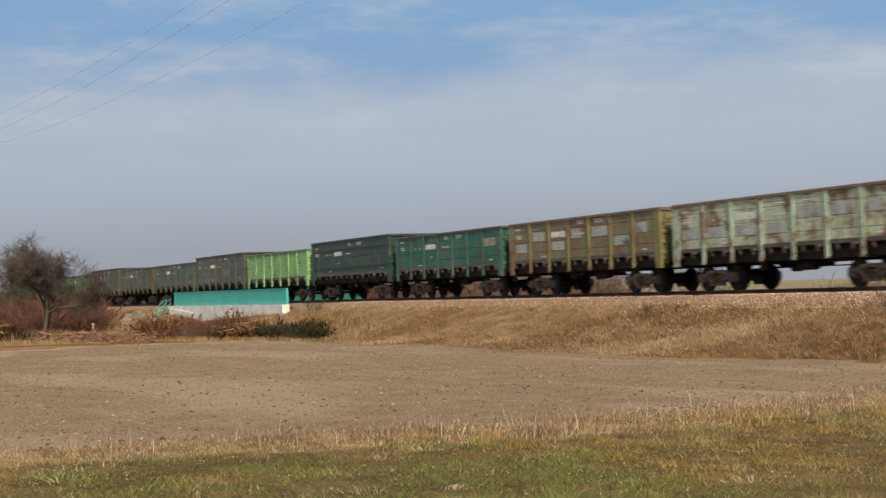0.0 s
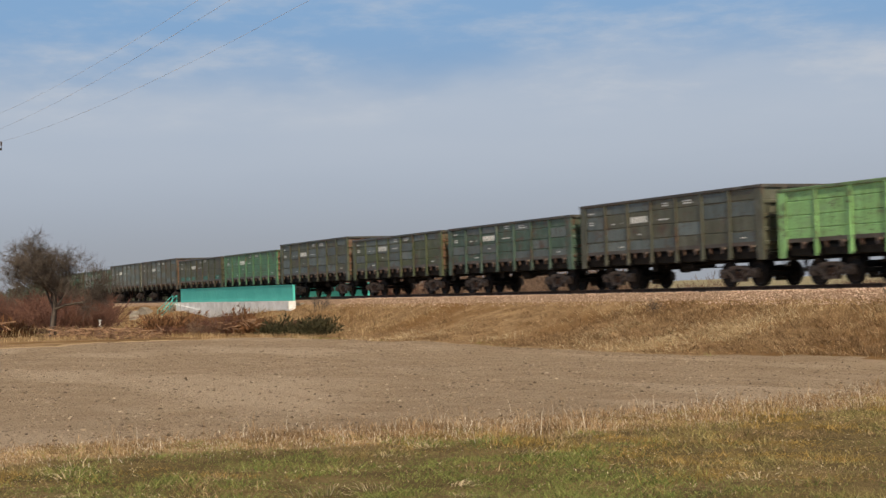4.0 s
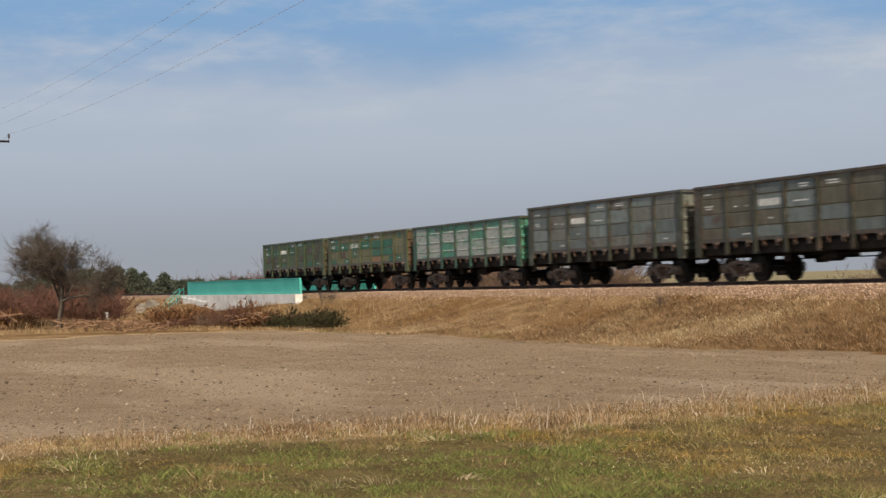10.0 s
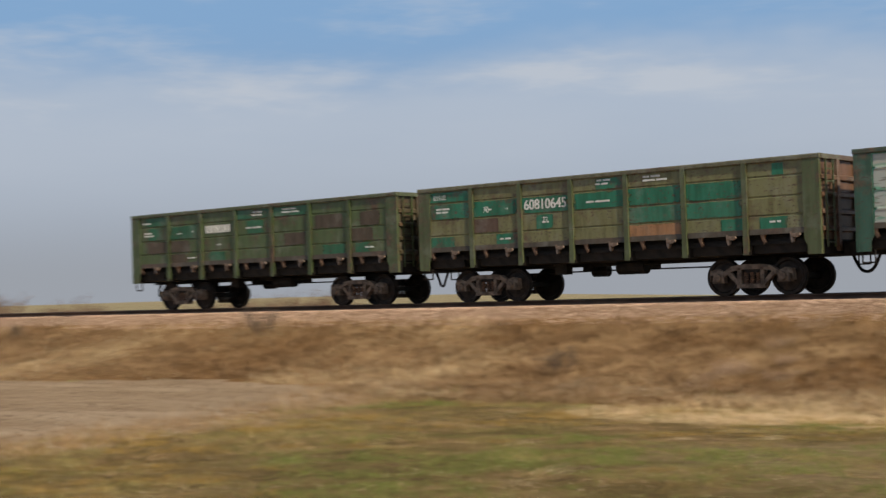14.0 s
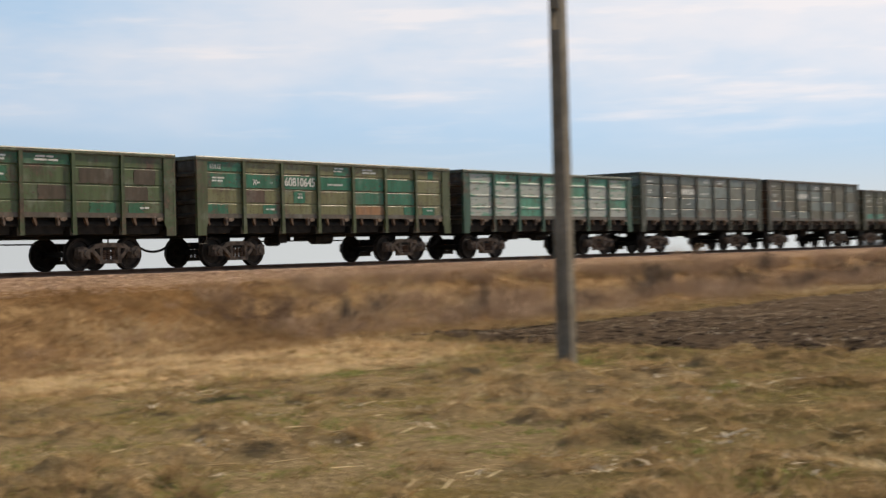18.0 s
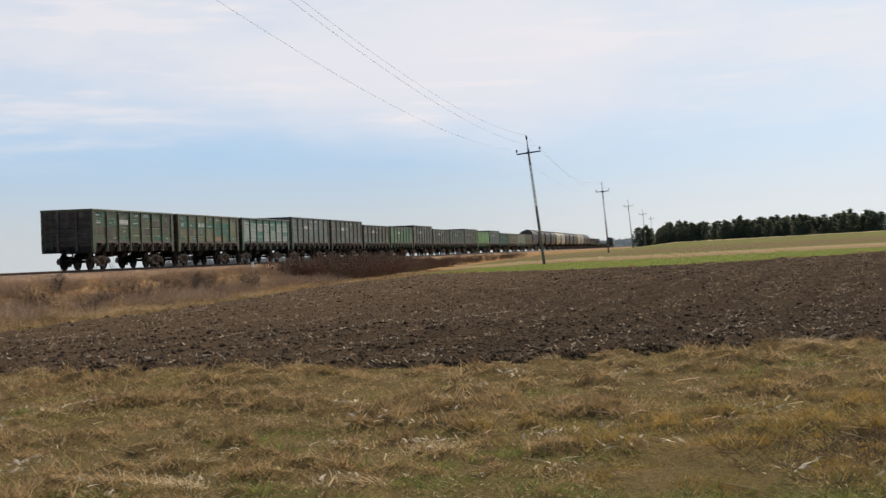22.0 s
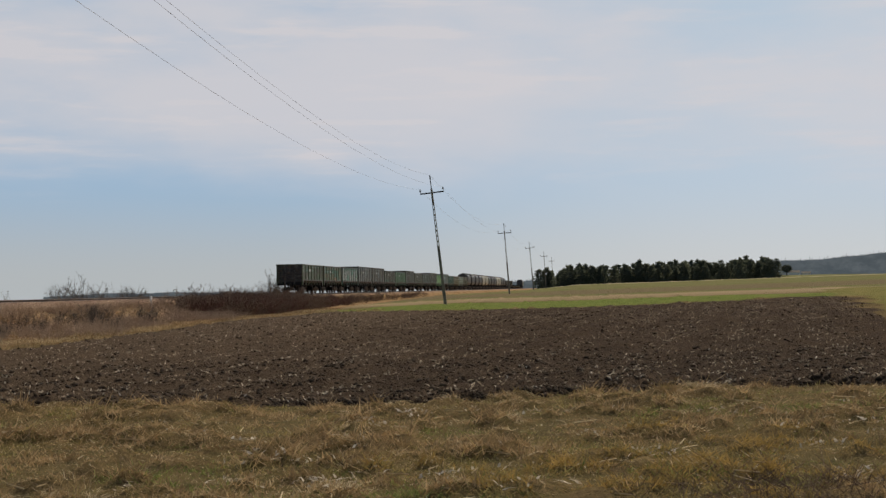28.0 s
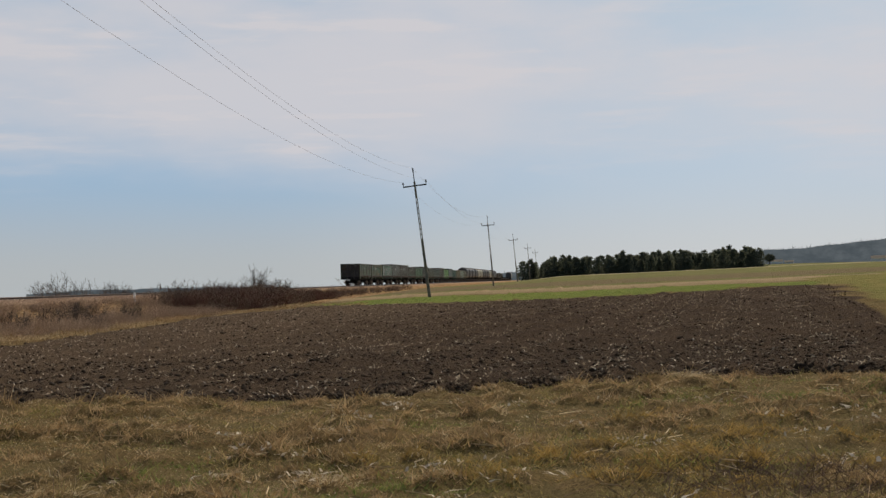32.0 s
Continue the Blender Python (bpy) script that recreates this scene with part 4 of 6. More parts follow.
def hopper(colour, label):
    """A covered hopper wagon with a curved roof."""
    w = tagged(new("covered_hopper"), label, "railway wagon", "covered hoppers of the freight train")
    L = 13.6
    if "hopper" not in MESHES:
        arc = [(1.5 * math.cos(a), 3.5 + 0.95 * math.sin(a)) for a in np.linspace(0, math.pi, 11)]

        def shell(bm):
            prism(bm, [(-1.5, 1.9), (-1.1, 1.35), (1.1, 1.35), (1.5, 1.9)] + arc, "x", 1.0, L - 1.0)

        def frame_(bm):
            box(bm, -0.4, L + 0.1, -0.3, 0.3, 0.95, 1.3)
            for x in (0.1, L - 0.25):
                box(bm, x, x + 0.12, -1.45, 1.45, 1.0, 2.0)
                for y in (-1.4, 1.3):
                    rod(bm, (x + 0.06, y + 0.05, 1.2), (x + (1.0 if x < 2 else -0.9), y + 0.05, 3.3), 0.05)

        def rib(bm):
            prism(bm, [(-1.53, 1.9)] + [(1.53 * math.cos(a), 3.5 + 0.99 * math.sin(a)) for a in np.linspace(math.pi, 0, 9)] + [(1.53, 1.9), (1.46, 1.9), (1.46, 3.5)] + [(1.42 * math.cos(a), 3.5 + 0.9 * math.sin(a)) for a in np.linspace(0, math.pi, 9)][1:] + [(-1.46, 1.9)], "x", -0.05, 0.05)

        def walkway(bm):
            box(bm, 1.2, L - 1.2, -0.35, 0.35, 4.5, 4.55)
            for k in range(4):
                rod(bm, (2.6 + k * 2.8, 0, 4.4), (2.6 + k * 2.8, 0, 4.62), 0.3, None, 10)
        MESHES["hopper"] = [("tank_body", mesh_of("tank_body", shell, PAINT)), ("underframe", mesh_of("hopper_frame", frame_, IRON)), ("roof_walkway", mesh_of("roof_walkway", walkway, IRON))]
        MESHES["rib"] = mesh_of("hopper_rib", rib, PAINT)
    for nm, me in MESHES["hopper"]:
        tinted(part(nm, me, None, w), colour)
    for k in range(6):
        tinted(part("rib", MESHES["rib"], None, w, at=pose(1.2 + k * 2.24, 0, 0)), tuple(c * 0.8 for c in colour))
    add_bogies(w, (2.1, L - 2.1))
    return w


def flatcar(label):
    w = tagged(new("flat_wagon"), label, "railway wagon", "flat wagons of the freight train")
    if "flat" not in MESHES:
        def deck(bm):
            box(bm, 0, 13.4, -1.45, 1.45, 1.16, 1.3)
            box(bm, -0.4, 13.8, -0.3, 0.3, 0.85, 1.16)

        def stake(bm):
            box(bm, -0.05, 0.05, -0.05, 0.05, 1.1, 1.62)
        MESHES["flat"], MESHES["stake"] = mesh_of("deck", deck, PAINT), mesh_of("stake", stake, IRON)
    tinted(part("deck", MESHES["flat"], None, w), (0.10, 0.09, 0.075))
    for k in range(5):
        for y in (-1.48, 1.48):
            part("stake", MESHES["stake"], None, w, at=pose(0.8 + k * 2.95, y, 0))
    add_bogies(w, (2.0, 11.4))
    return w


def locomotive():
    w = tagged(new("diesel_locomotive"), "dark diesel locomotive hauling the freight train", "locomotive")

    def shell(bm):
        prism(bm, [(-1.5, 1.3), (1.5, 1.3), (1.5, 3.4), (1.2, 4.2), (0.6, 4.5), (-0.6, 4.5), (-1.2, 4.2), (-1.5, 3.4)], "x", 0.8, 16.0)

    def nose(bm):
        v = box(bm, 16.0, 17.2, -1.45, 1.45, 1.2, 3.9, 0.25)

    def frame_(bm):
        box(bm, 0.2, 17.4, -1.45, 1.45, 0.95, 1.3)
        box(bm, 6.5, 10.5, -1.2, 1.2, 0.45, 0.95, 0.1)

    def window(bm):
        box(bm, 0, 0.9, -0.02, 0.02, 0, 0.7)
    tinted(part("body", mesh_of("loco_body", shell, PAINT), None, w), (0.05, 0.055, 0.06))
    tinted(part("nose", mesh_of("loco_nose", nose, PAINT), None, w), (0.10, 0.04, 0.03))
    part("underframe", mesh_of("loco_frame", frame_, IRON), None, w)
    g = mesh_of("loco_window", window, CABLE)
    for x in (1.2, 14.6):
        for y in (-1.5, 1.5):
            part("window", g, None, w, "dark cab window", pose(x, y, 2.9))
    add_bogies(w, (3.6, 13.6))


    return w


def build_head():
    """The wagons ahead of the open ones, and the locomotive."""
    d = 17 * SPACING + 0.3
    kinds = [("h", 0)] * 4 + [("h", 1)] * 2 + [("h", 0)] * 3 + [("h", 1)] * 2 + [("h", 0)] * 2 + [("g", 0)] * 4 + [("f", 0)] * 7
    black, cream = (0.035, 0.033, 0.032), (0.62, 0.58, 0.44)
    for kind, c in kinds:
        if kind == "h":
            TRAIN.append((hopper((black, cream)[c], ("sooty black covered hopper wagon with curved roof", "cream covered hopper wagon with curved roof")[c]), d))
            d += 14.7
        elif kind == "g":
            TRAIN.append((gondola((0.09, 0.085, 0.06), (0.09, 0.085, 0.06), (0.06, 0.05, 0.04), LOW, "dull brown open wagon far ahead in the train"), d))
            d += SPACING
        else:
            TRAIN.append((flatcar("empty flat wagon with short side stakes"), d))
            d += 14.6
    TRAIN.append((locomotive(), d))


build_head()


# ---------------------------------------------------------------- power line
POLE_X = [-91.5] + [18.75 + 102.5 * n for n in range(6)]
POLE_Y = 11.76


def pole_meshes(h):
    """A reinforced concrete pole with a ladder of openings: its two legs and the webs between them."""
    n, hb, ht = 22, 0.125, 0.075

    def half(z):
        return hb + (ht - hb) * z / h
    legs = [mesh_of("leg", lambda bm: prism(bm, [(s * half(0), 0), (s * (half(0) - 0.065), 0), (s * (half(h) - 0.045), h), (s * half(h), h)], "x", -0.09, 0.09), CONCRETE) for s in (-1, 1)]
    webs = []
    for k in range(n + 1):
        z = h * k / n
        a = half(z) - 0.05
        full = k > n * 0.86 or k < n * 0.5
        webs.append(mesh_of("web", lambda bm: box(bm, -0.07, 0.07, -a, a, max(z - 0.07, 0), min(z + (h / n - 0.07 if full else 0.07), h)), CONCRETE))
    return legs, webs


def build_power_line():
    legs, webs = pole_meshes(10.2)
    arm_h = 9.85
    # the crossarm, its two upright pins and the top spike
    arm = mesh_of("crossarm", lambda bm: box(bm, -0.05, 0.05, -1.0, 1.0, arm_h - 0.06, arm_h + 0.05), IRON)
    pin = mesh_of("insulator", lambda bm: (rod(bm, (0, 0, 0), (0, 0, 0.2), 0.02), rod(bm, (0, 0, 0.15), (0, 0, 0.38), 0.065, 0.05, 8)), CERAMIC)
    spike = mesh_of("top_spike", lambda bm: (rod(bm, (0, 0, 9.6), (0, 0, 11.0), 0.05, 0.035), rod(bm, (0, 0, 11.0), (0, 0, 11.4), 0.06, 0.05, 8)), IRON)
    lean = {0: 1.0, 1: 0.2, 2: 6.2, 3: 4.0, 4: 4.5, 5: 3.0, 6: 4.0}
    tops = []
    for i, x in enumerate(POLE_X):
        z = float(ground_z(x, POLE_Y)) - 0.05
        p = tagged(new("power_pole"), "grey concrete power pole with ladder openings and steel crossarm" + (", leaning" if lean[i] > 3 else ""), "power pole", "poles of the overhead line")
        p.matrix_world = pose(x, POLE_Y, z, -lean[i], 0, 0) @ Matrix.Diagonal((1, 1, 1.14 if i == 0 else 1 if i == 1 else 0.96, 1))
        for me in legs:
            part("leg", me, None, p)
        for me in webs:
            part("web", me, None, p)
        part("crossarm", arm, None, p, "dark steel crossarm")
        for y in (-0.97, 0.97):
            part("insulator", pin, None, p, "brown ceramic insulator", pose(0, y, arm_h + 0.03))
        part("top_spike", spike, None, p)
        tops.append([p.matrix_world @ Vector(q) for q in ((0, -0.97, arm_h + 0.4), (0, 0.97, arm_h + 0.4), (0, 0, 11.4))])
    first = [Vector((q.x - 102.5, q.y, q.z)) for q in tops[0]]
    tops.insert(0, first)
    for wire in range(3):
        bm = bmesh.new()
        for a, b in zip(tops[:-1], tops[1:]):
            p = [a[wire].lerp(b[wire], s / 20) - Vector((0, 0, 1.5 * 4 * (s / 20) * (1 - s / 20))) for s in range(21)]
            for u, v in zip(p[:-1], p[1:]):
                rod(bm, u, v, 0.0055, None, 5)
        tagged(obj("power_cable", finish(bm), CABLE), "thin dark overhead power cable sagging between poles", "cable", "cables of the overhead line")


build_power_line()


# ---------------------------------------------------------------- the bridge over the stream
def build_bridge():
    x0, x1 = -119.7, -90.9

    def span(bm, y0, y1, za, zb, zc, zd, a=x0, b=x1):
        # a long slab whose foot and head may tilt a little from end to end
        v = [bm.verts.new(p) for p in ((a, y0, za), (b, y0, zb), (b, y1, zb), (a, y1, za), (a, y0, zc), (b, y0, zd), (b, y1, zd), (a, y1, zc))]
        for f in ((3, 2, 1, 0), (4, 5, 6, 7), (0, 1, 5, 4), (1, 2, 6, 5), (2, 3, 7, 6), (3, 0, 4, 7)):
            bm.faces.new([v[i] for i in f])
    br = tagged(new("railway_bridge"), "low concrete railway bridge with solid turquoise parapets over a ditch", "bridge", kind="structure")
    for y, nm in ((31.12, "parapet"), (37.25, "parapet")):
        xe = x1 if y < 34 else x1 - 2.1
        me = mesh_of("parapet", lambda bm: span(bm, y, y + 0.12, 1.14, 1.12, 2.20, 2.13, x0, xe), TEAL)
        p = part(nm, me, None, br, "solid turquoise painted parapet")
        part("coping", mesh_of("coping", lambda bm: span(bm, y - 0.03, y + 0.15, 2.20, 2.13, 2.25, 2.18, x0, xe), TEAL), None, p)
        for k in range(11):
            x = x0 + 0.1 + k * (xe - x0 - 0.3) / 10
            part("parapet_post", mesh_of("parapet_post", lambda bm: box(bm, x, x + 0.1, y + 0.12, y + 0.2, 1.12, 2.15), TEAL), None, p)
    for y in (30.75, 36.9):
        part("edge_beam", mesh_of("edge_beam", lambda bm: span(bm, y, y + 0.5, -0.42, 0.55, 1.12, 1.10, x0 - 0.5, x1 + 0.2), WHITE_WALL), None, br, "whitewashed concrete edge beam")
    part("deck", mesh_of("deck", lambda bm: span(bm, 31.6, 37.0, 0.5, 0.5, 0.95, 0.95), CONCRETE), None, br)
    for x in (x0 - 0.3, x1 - 0.7):
        part("abutment", mesh_of("abutment", lambda bm: box(bm, x, x + 1.0, 30.8, 37.8, -2.6, 0.56), WHITE_WALL), None, br, "whitewashed concrete abutment")
    for sgn in (-1,):
        def wing(bm):
            prism(bm, [(x0 - 0.3, 1.0), (x0 + 7.5, 0.55), (x0 + 6.0, -0.35), (x0 - 0.2, -0.9)], "y", 30.62, 30.9)
        part("wing_wall", mesh_of("wing_wall", wing, WHITE_WALL), None, br, "stained white wing wall")
    st = tagged(new("bank_stairs"), "concrete steps with turquoise pipe handrails beside the bridge", "stairs", kind="structure")
    for k in range(7):
        y, z = 30.6 - k * 0.2, 0.95 - k * 0.19
        part("step", mesh_of("step", lambda bm: box(bm, x0 - 1.0, x0 + 0.3, y - 0.22, y + 0.1, z - 0.5, z), CONCRETE), None, st)
    for x in (x0 - 1.05, x0 + 0.35):
        def railing(bm):
            rod(bm, (x, 30.7, 1.75), (x, 29.4, 0.55), 0.022)
            rod(bm, (x, 30.7, 1.35), (x, 29.4, 0.15), 0.018)
            for k in range(3):
                y = 30.7 - k * 0.65
                rod(bm, (x, y, 0.6 - k * 0.58), (x, y, 1.75 - k * 0.6), 0.022)
        part("handrail", mesh_of("handrail", railing, TEAL), None, st, "turquoise pipe handrail")

    def slab(bm):
        prism(bm, [(-1.0, 0), (1.2, 0), (1.0, 0.55), (0.3, 0.9)], "y", -0.4, 0.4)
    for x, y, s in ((-126.5, 29.4, 30), (-124.9, 28.4, -15)):
        o = obj("concrete_block", mesh_of("concrete_block", slab, CONCRETE), None, at=pose(x, y, float(ground_z(x, y)) - 0.2, 0, 0, s))
        tagged(o, "tilted grey concrete block beside the bridge steps", "concrete block", "blocks by the bridge")


build_bridge()


# ---------------------------------------------------------------- plants in numpy
RNG = np.random.default_rng(7)


def blades(name, P, h, w, lean, material, label, category, flat=0.0):
    """Tapered, bent grass blades standing at the points P, as one object."""
    n = len(P)
    a, b = RNG.uniform(0, 2 * np.pi, n), RNG.uniform(0, 2 * np.pi, n)
    side = np.stack([np.cos(a), np.sin(a), np.zeros(n)], 1) * (w / 2)[:, None]
    tip = np.stack([np.cos(b), np.sin(b), np.zeros(n)], 1) * (h * lean)[:, None] if flat is None or np.isscalar(flat) else flat
    up = np.zeros((n, 3))
    up[:, 2] = h
    V = np.stack([P - side, P + side, P - side * 0.8 + up * 0.55 + tip * 0.3, P + side * 0.8 + up * 0.55 + tip * 0.3, P + up * (1 - 0.25 * np.minimum(lean, 1.5)[:, None]) + tip], 1)
    k = np.arange(n)[:, None] * 5
    F = np.concatenate([k + [0, 1, 3], k + [0, 3, 2], k + [2, 3, 4]], 1).reshape(-1, 3)
    ob = obj(name, raw_mesh(name, V.reshape(-1, 3), F), material)
    return tagged(ob, label, category, kind="stuff")


def fine_blades(name, P, h, w, lean, material, label, category):
    """Very thin short blades, one triangle each, as one object."""
    n = len(P)
    a, b = RNG.uniform(0, 2 * np.pi, n), RNG.uniform(0, 2 * np.pi, n)
    side = np.stack([np.cos(a), np.sin(a), np.zeros(n)], 1) * (w / 2)[:, None]
    tip = np.stack([np.cos(b) * h * lean, np.sin(b) * h * lean, h], 1)
    V = np.stack([P - side, P + side, P + tip], 1).reshape(-1, 3)
    ob = obj(name, raw_mesh(name, V, np.arange(3 * n).reshape(-1, 3)), material)
    return tagged(ob, label, category, kind="stuff")


def lumps(name, P, size, material, label, category, squash=0.7):
    """Small angular stones or clods, as one object."""
    n = len(P)
    d = np.array([(1, 0, 0), (-1, 0, 0), (0, 1, 0), (0, -1, 0), (0, 0, 1), (0, 0, -1)], float)
    V = d[None] * size[:, None, None] * RNG.uniform(0.55, 1.2, (n, 6, 3)) + RNG.normal(0, 0.18, (n, 6, 3)) * size[:, None, None]
    V[..., 2] *= squash
    a = RNG.uniform(0, 2 * np.pi, n)
    c, s = np.cos(a)[:, None], np.sin(a)[:, None]
    V = np.stack([V[..., 0] * c - V[..., 1] * s, V[..., 0] * s + V[..., 1] * c, V[..., 2]], -1) + P[:, None]
    f = np.array([(0, 2, 4), (2, 1, 4), (1, 3, 4), (3, 0, 4), (2, 0, 5), (1, 2, 5), (3, 1, 5), (0, 3, 5)])
    F = (np.arange(n)[:, None, None] * 6 + f[None]).reshape(-1, 3)
    return tagged(obj(name, raw_mesh(name, V.reshape(-1, 3), F), material), label, category, kind="stuff")


def sticks(A, B, r0, r1):
    """Three-sided tapering sticks from A to B: vertices and faces."""
    A, B = np.asarray(A, float), np.asarray(B, float)
    n = len(A)
    d = B - A
    d /= np.linalg.norm(d, axis=1, keepdims=True) + 1e-9
    ref = np.where(np.abs(d[:, 2:3]) > 0.9, np.array([[1.0, 0, 0]]), np.array([[0, 0, 1.0]]))
    u = np.cross(d, ref)
    u /= np.linalg.norm(u, axis=1, keepdims=True) + 1e-9
    v = np.cross(d, u)
    V = []
    for C, r in ((A, r0), (B, r1)):
        for k in range(3):
            w = 2 * np.pi * k / 3
            V.append(C + (u * np.cos(w) + v * np.sin(w)) * np.reshape(r, (-1, 1)))
    V = np.stack(V, 1).reshape(-1, 3)
    i = np.arange(n)[:, None] * 6
    F = np.concatenate([i + [0, 1, 4, 3], i + [1, 2, 5, 4], i + [2, 0, 3, 5]], 1).reshape(-1, 4)
    return V, F


def shrub_mesh(name, rng, stems, height, spread, material, twigs=7, thick=0.012):
    """A leafless shrub: stems that fork into twigs."""
    a, r = rng.uniform(0, 2 * np.pi, stems), np.sqrt(rng.uniform(0, 1, stems)) * spread * 0.45
    base = np.stack([np.cos(a) * r, np.sin(a) * r, np.full(stems, -0.1)], 1)
    d = np.stack([np.cos(a) * r * 1.3, np.sin(a) * r * 1.3, np.ones(stems)], 1) + rng.normal(0, 0.22, (stems, 3))
    d[:, 2] = np.abs(d[:, 2])
    d /= np.linalg.norm(d, axis=1, keepdims=True)
    L = height * rng.uniform(0.5, 1.0, stems)
    mid = base + d * (L * 0.5)[:, None]
    d2 = d + rng.normal(0, 0.18, d.shape)
    end = mid + d2 / np.linalg.norm(d2, axis=1, keepdims=True) * (L * 0.5)[:, None]
    parts = [sticks(base, mid, np.full(stems, thick), np.full(stems, thick * 0.75)), sticks(mid, end, np.full(stems, thick * 0.75), np.full(stems, thick * 0.25))]
    for lev, (m, ln) in enumerate(((twigs, 0.38), (twigs // 2, 0.2))):
        k = rng.integers(0, stems, stems * m)
        f = rng.uniform(0.3, 1.0, len(k))[:, None]
        p = np.where(f < 0.5, base[k] + (mid[k] - base[k]) * f * 2, mid[k] + (end[k] - mid[k]) * (f * 2 - 1))
        dd = d[k] + rng.normal(0, 0.55, (len(k), 3))
        dd /= np.linalg.norm(dd, axis=1, keepdims=True)
        q = p + dd * (height * ln * rng.uniform(0.4, 1.0, len(k)))[:, None]
        parts.append(sticks(p, q, np.full(len(k), thick * 0.5), np.full(len(k), thick * 0.15)))
        if lev == 0:
            base, mid, end, d, stems = p, (p + q) / 2, q, dd, len(k)
            stems = min(stems, len(k))
    V, F, off = [], [], 0
    for v, f in parts:
        V.append(v), F.append(f + off)
        off += len(v)
    me = raw_mesh(name, np.concatenate(V), np.concatenate(F))
    me.materials.append(material)
    return me


def grow_tree(rng, height, radius, spread):
    """A leafless tree as lists of limbs: (start, end, radius, radius), limb by limb from the trunk outwards."""
    out = []

    def limb(p, d, length, r, level):
        n = 3
        for s in range(n):
            d = (d + Vector(rng.normal(0, 0.06 + 0.035 * level, 3)) + Vector((0, 0, 0.04))).normalized()
            q = p + d * (length / n)
            r2 = r * (0.82 if level < 4 else 0.6)
            out.append((tuple(p), tuple(q), r, r2, level))
            p, r = q, r2
            if level < 5 and (level or s):
                for _ in range(2 if level else 3):
                    if rng.random() < (1.0, 0.85, 0.75, 0.62, 0.42)[level]:
                        side = Vector(rng.normal(0, 1, 3))
                        side = (side - d * side.dot(d)).normalized()
                        nd = (d * rng.uniform(0.6, 1.1) + side * spread * 0.72 + Vector((0, 0, 0.24))).normalized()
                        limb(p, nd, length * rng.uniform(0.5, 0.75), r * 0.62, level + 1)
    limb(Vector((0, 0, -0.1)), Vector((0.08, 0, 1)), height, radius, 0)
    return out


def scrub_mass(kinds, places, rng, material, label):
    """Many shrubs far off that grow into one another, as one object."""
    V, F, off = [], [], 0
    for x, y, s in places:
        me = kinds[rng.integers(len(kinds))]
        v, f = np.empty(len(me.vertices) * 3, np.float32), np.empty(len(me.loops), np.int32)
        me.vertices.foreach_get("co", v)
        me.loops.foreach_get("vertex_index", f)
        v, a = v.reshape(-1, 3) * s, rng.uniform(0, 6.28)
        v = np.stack([v[:, 0] * math.cos(a) - v[:, 1] * math.sin(a) + x, v[:, 0] * math.sin(a) + v[:, 1] * math.cos(a) + y, v[:, 2] + float(ground_z(x, y))], 1)
        V.append(v), F.append(f.reshape(-1, 4) + off)
        off += len(v)
    tagged(obj("scrub", raw_mesh("scrub", np.concatenate(V), np.concatenate(F)), material), label, "scrub", kind="stuff")


def build_bare_tree():
    rng = np.random.default_rng(21)
    L = grow_tree(rng, 2.6, 0.22, 1.3)
    t = tagged(new("bare_tree"), "leafless spreading tree with a grey trunk at the field edge", "tree")
    x, y = -74.0, 12.6
    t.matrix_world = pose(x, y, float(ground_z(x, y)))
    zmax = max(q[1][2] for q in L)
    k = 5.3 / zmax
    xs = sorted(q[1][1] for q in L)
    wide = np.array([k, 5.4 / (xs[-20] - xs[20]), k])
    for q in [q for q in L if 3 <= q[4] <= 5]:
        for _ in range(2):
            f = rng.uniform(0.1, 1.0)
            p = Vector(q[0]).lerp(Vector(q[1]), f)
            d = ((Vector(q[1]) - Vector(q[0])).normalized() + Vector(rng.normal(0, 0.55, 3)) + Vector((0, 0, 0.15))).normalized()
            L.append((tuple(p), tuple(p + d * rng.uniform(0.2, 0.6) / k), 0.006, 0.003, 9))
    ends, limb, groups = [], 0, {}
    for q in L:
        if q[4] == 0:
            ends.append(q[1])
            groups.setdefault("trunk", []).append(q)
        elif q[4] <= 2:
            if q[4] == 1 and q[0] in ends:
                limb += 1
            groups.setdefault(limb, []).append(q)
        else:
            groups.setdefault("crown", []).append(q)
    for key, sel in groups.items():
        V, F = sticks(np.array([q[0] for q in sel]) * wide, np.array([q[1] for q in sel]) * wide, np.array([max(q[2], 0.0045) for q in sel]), np.array([max(q[3], 0.003) for q in sel]))
        nm = key if isinstance(key, str) else "limb"
        me = raw_mesh(nm, V, F)
        me.materials.append(BARK)
        part(nm, me, None, t)


build_bare_tree()


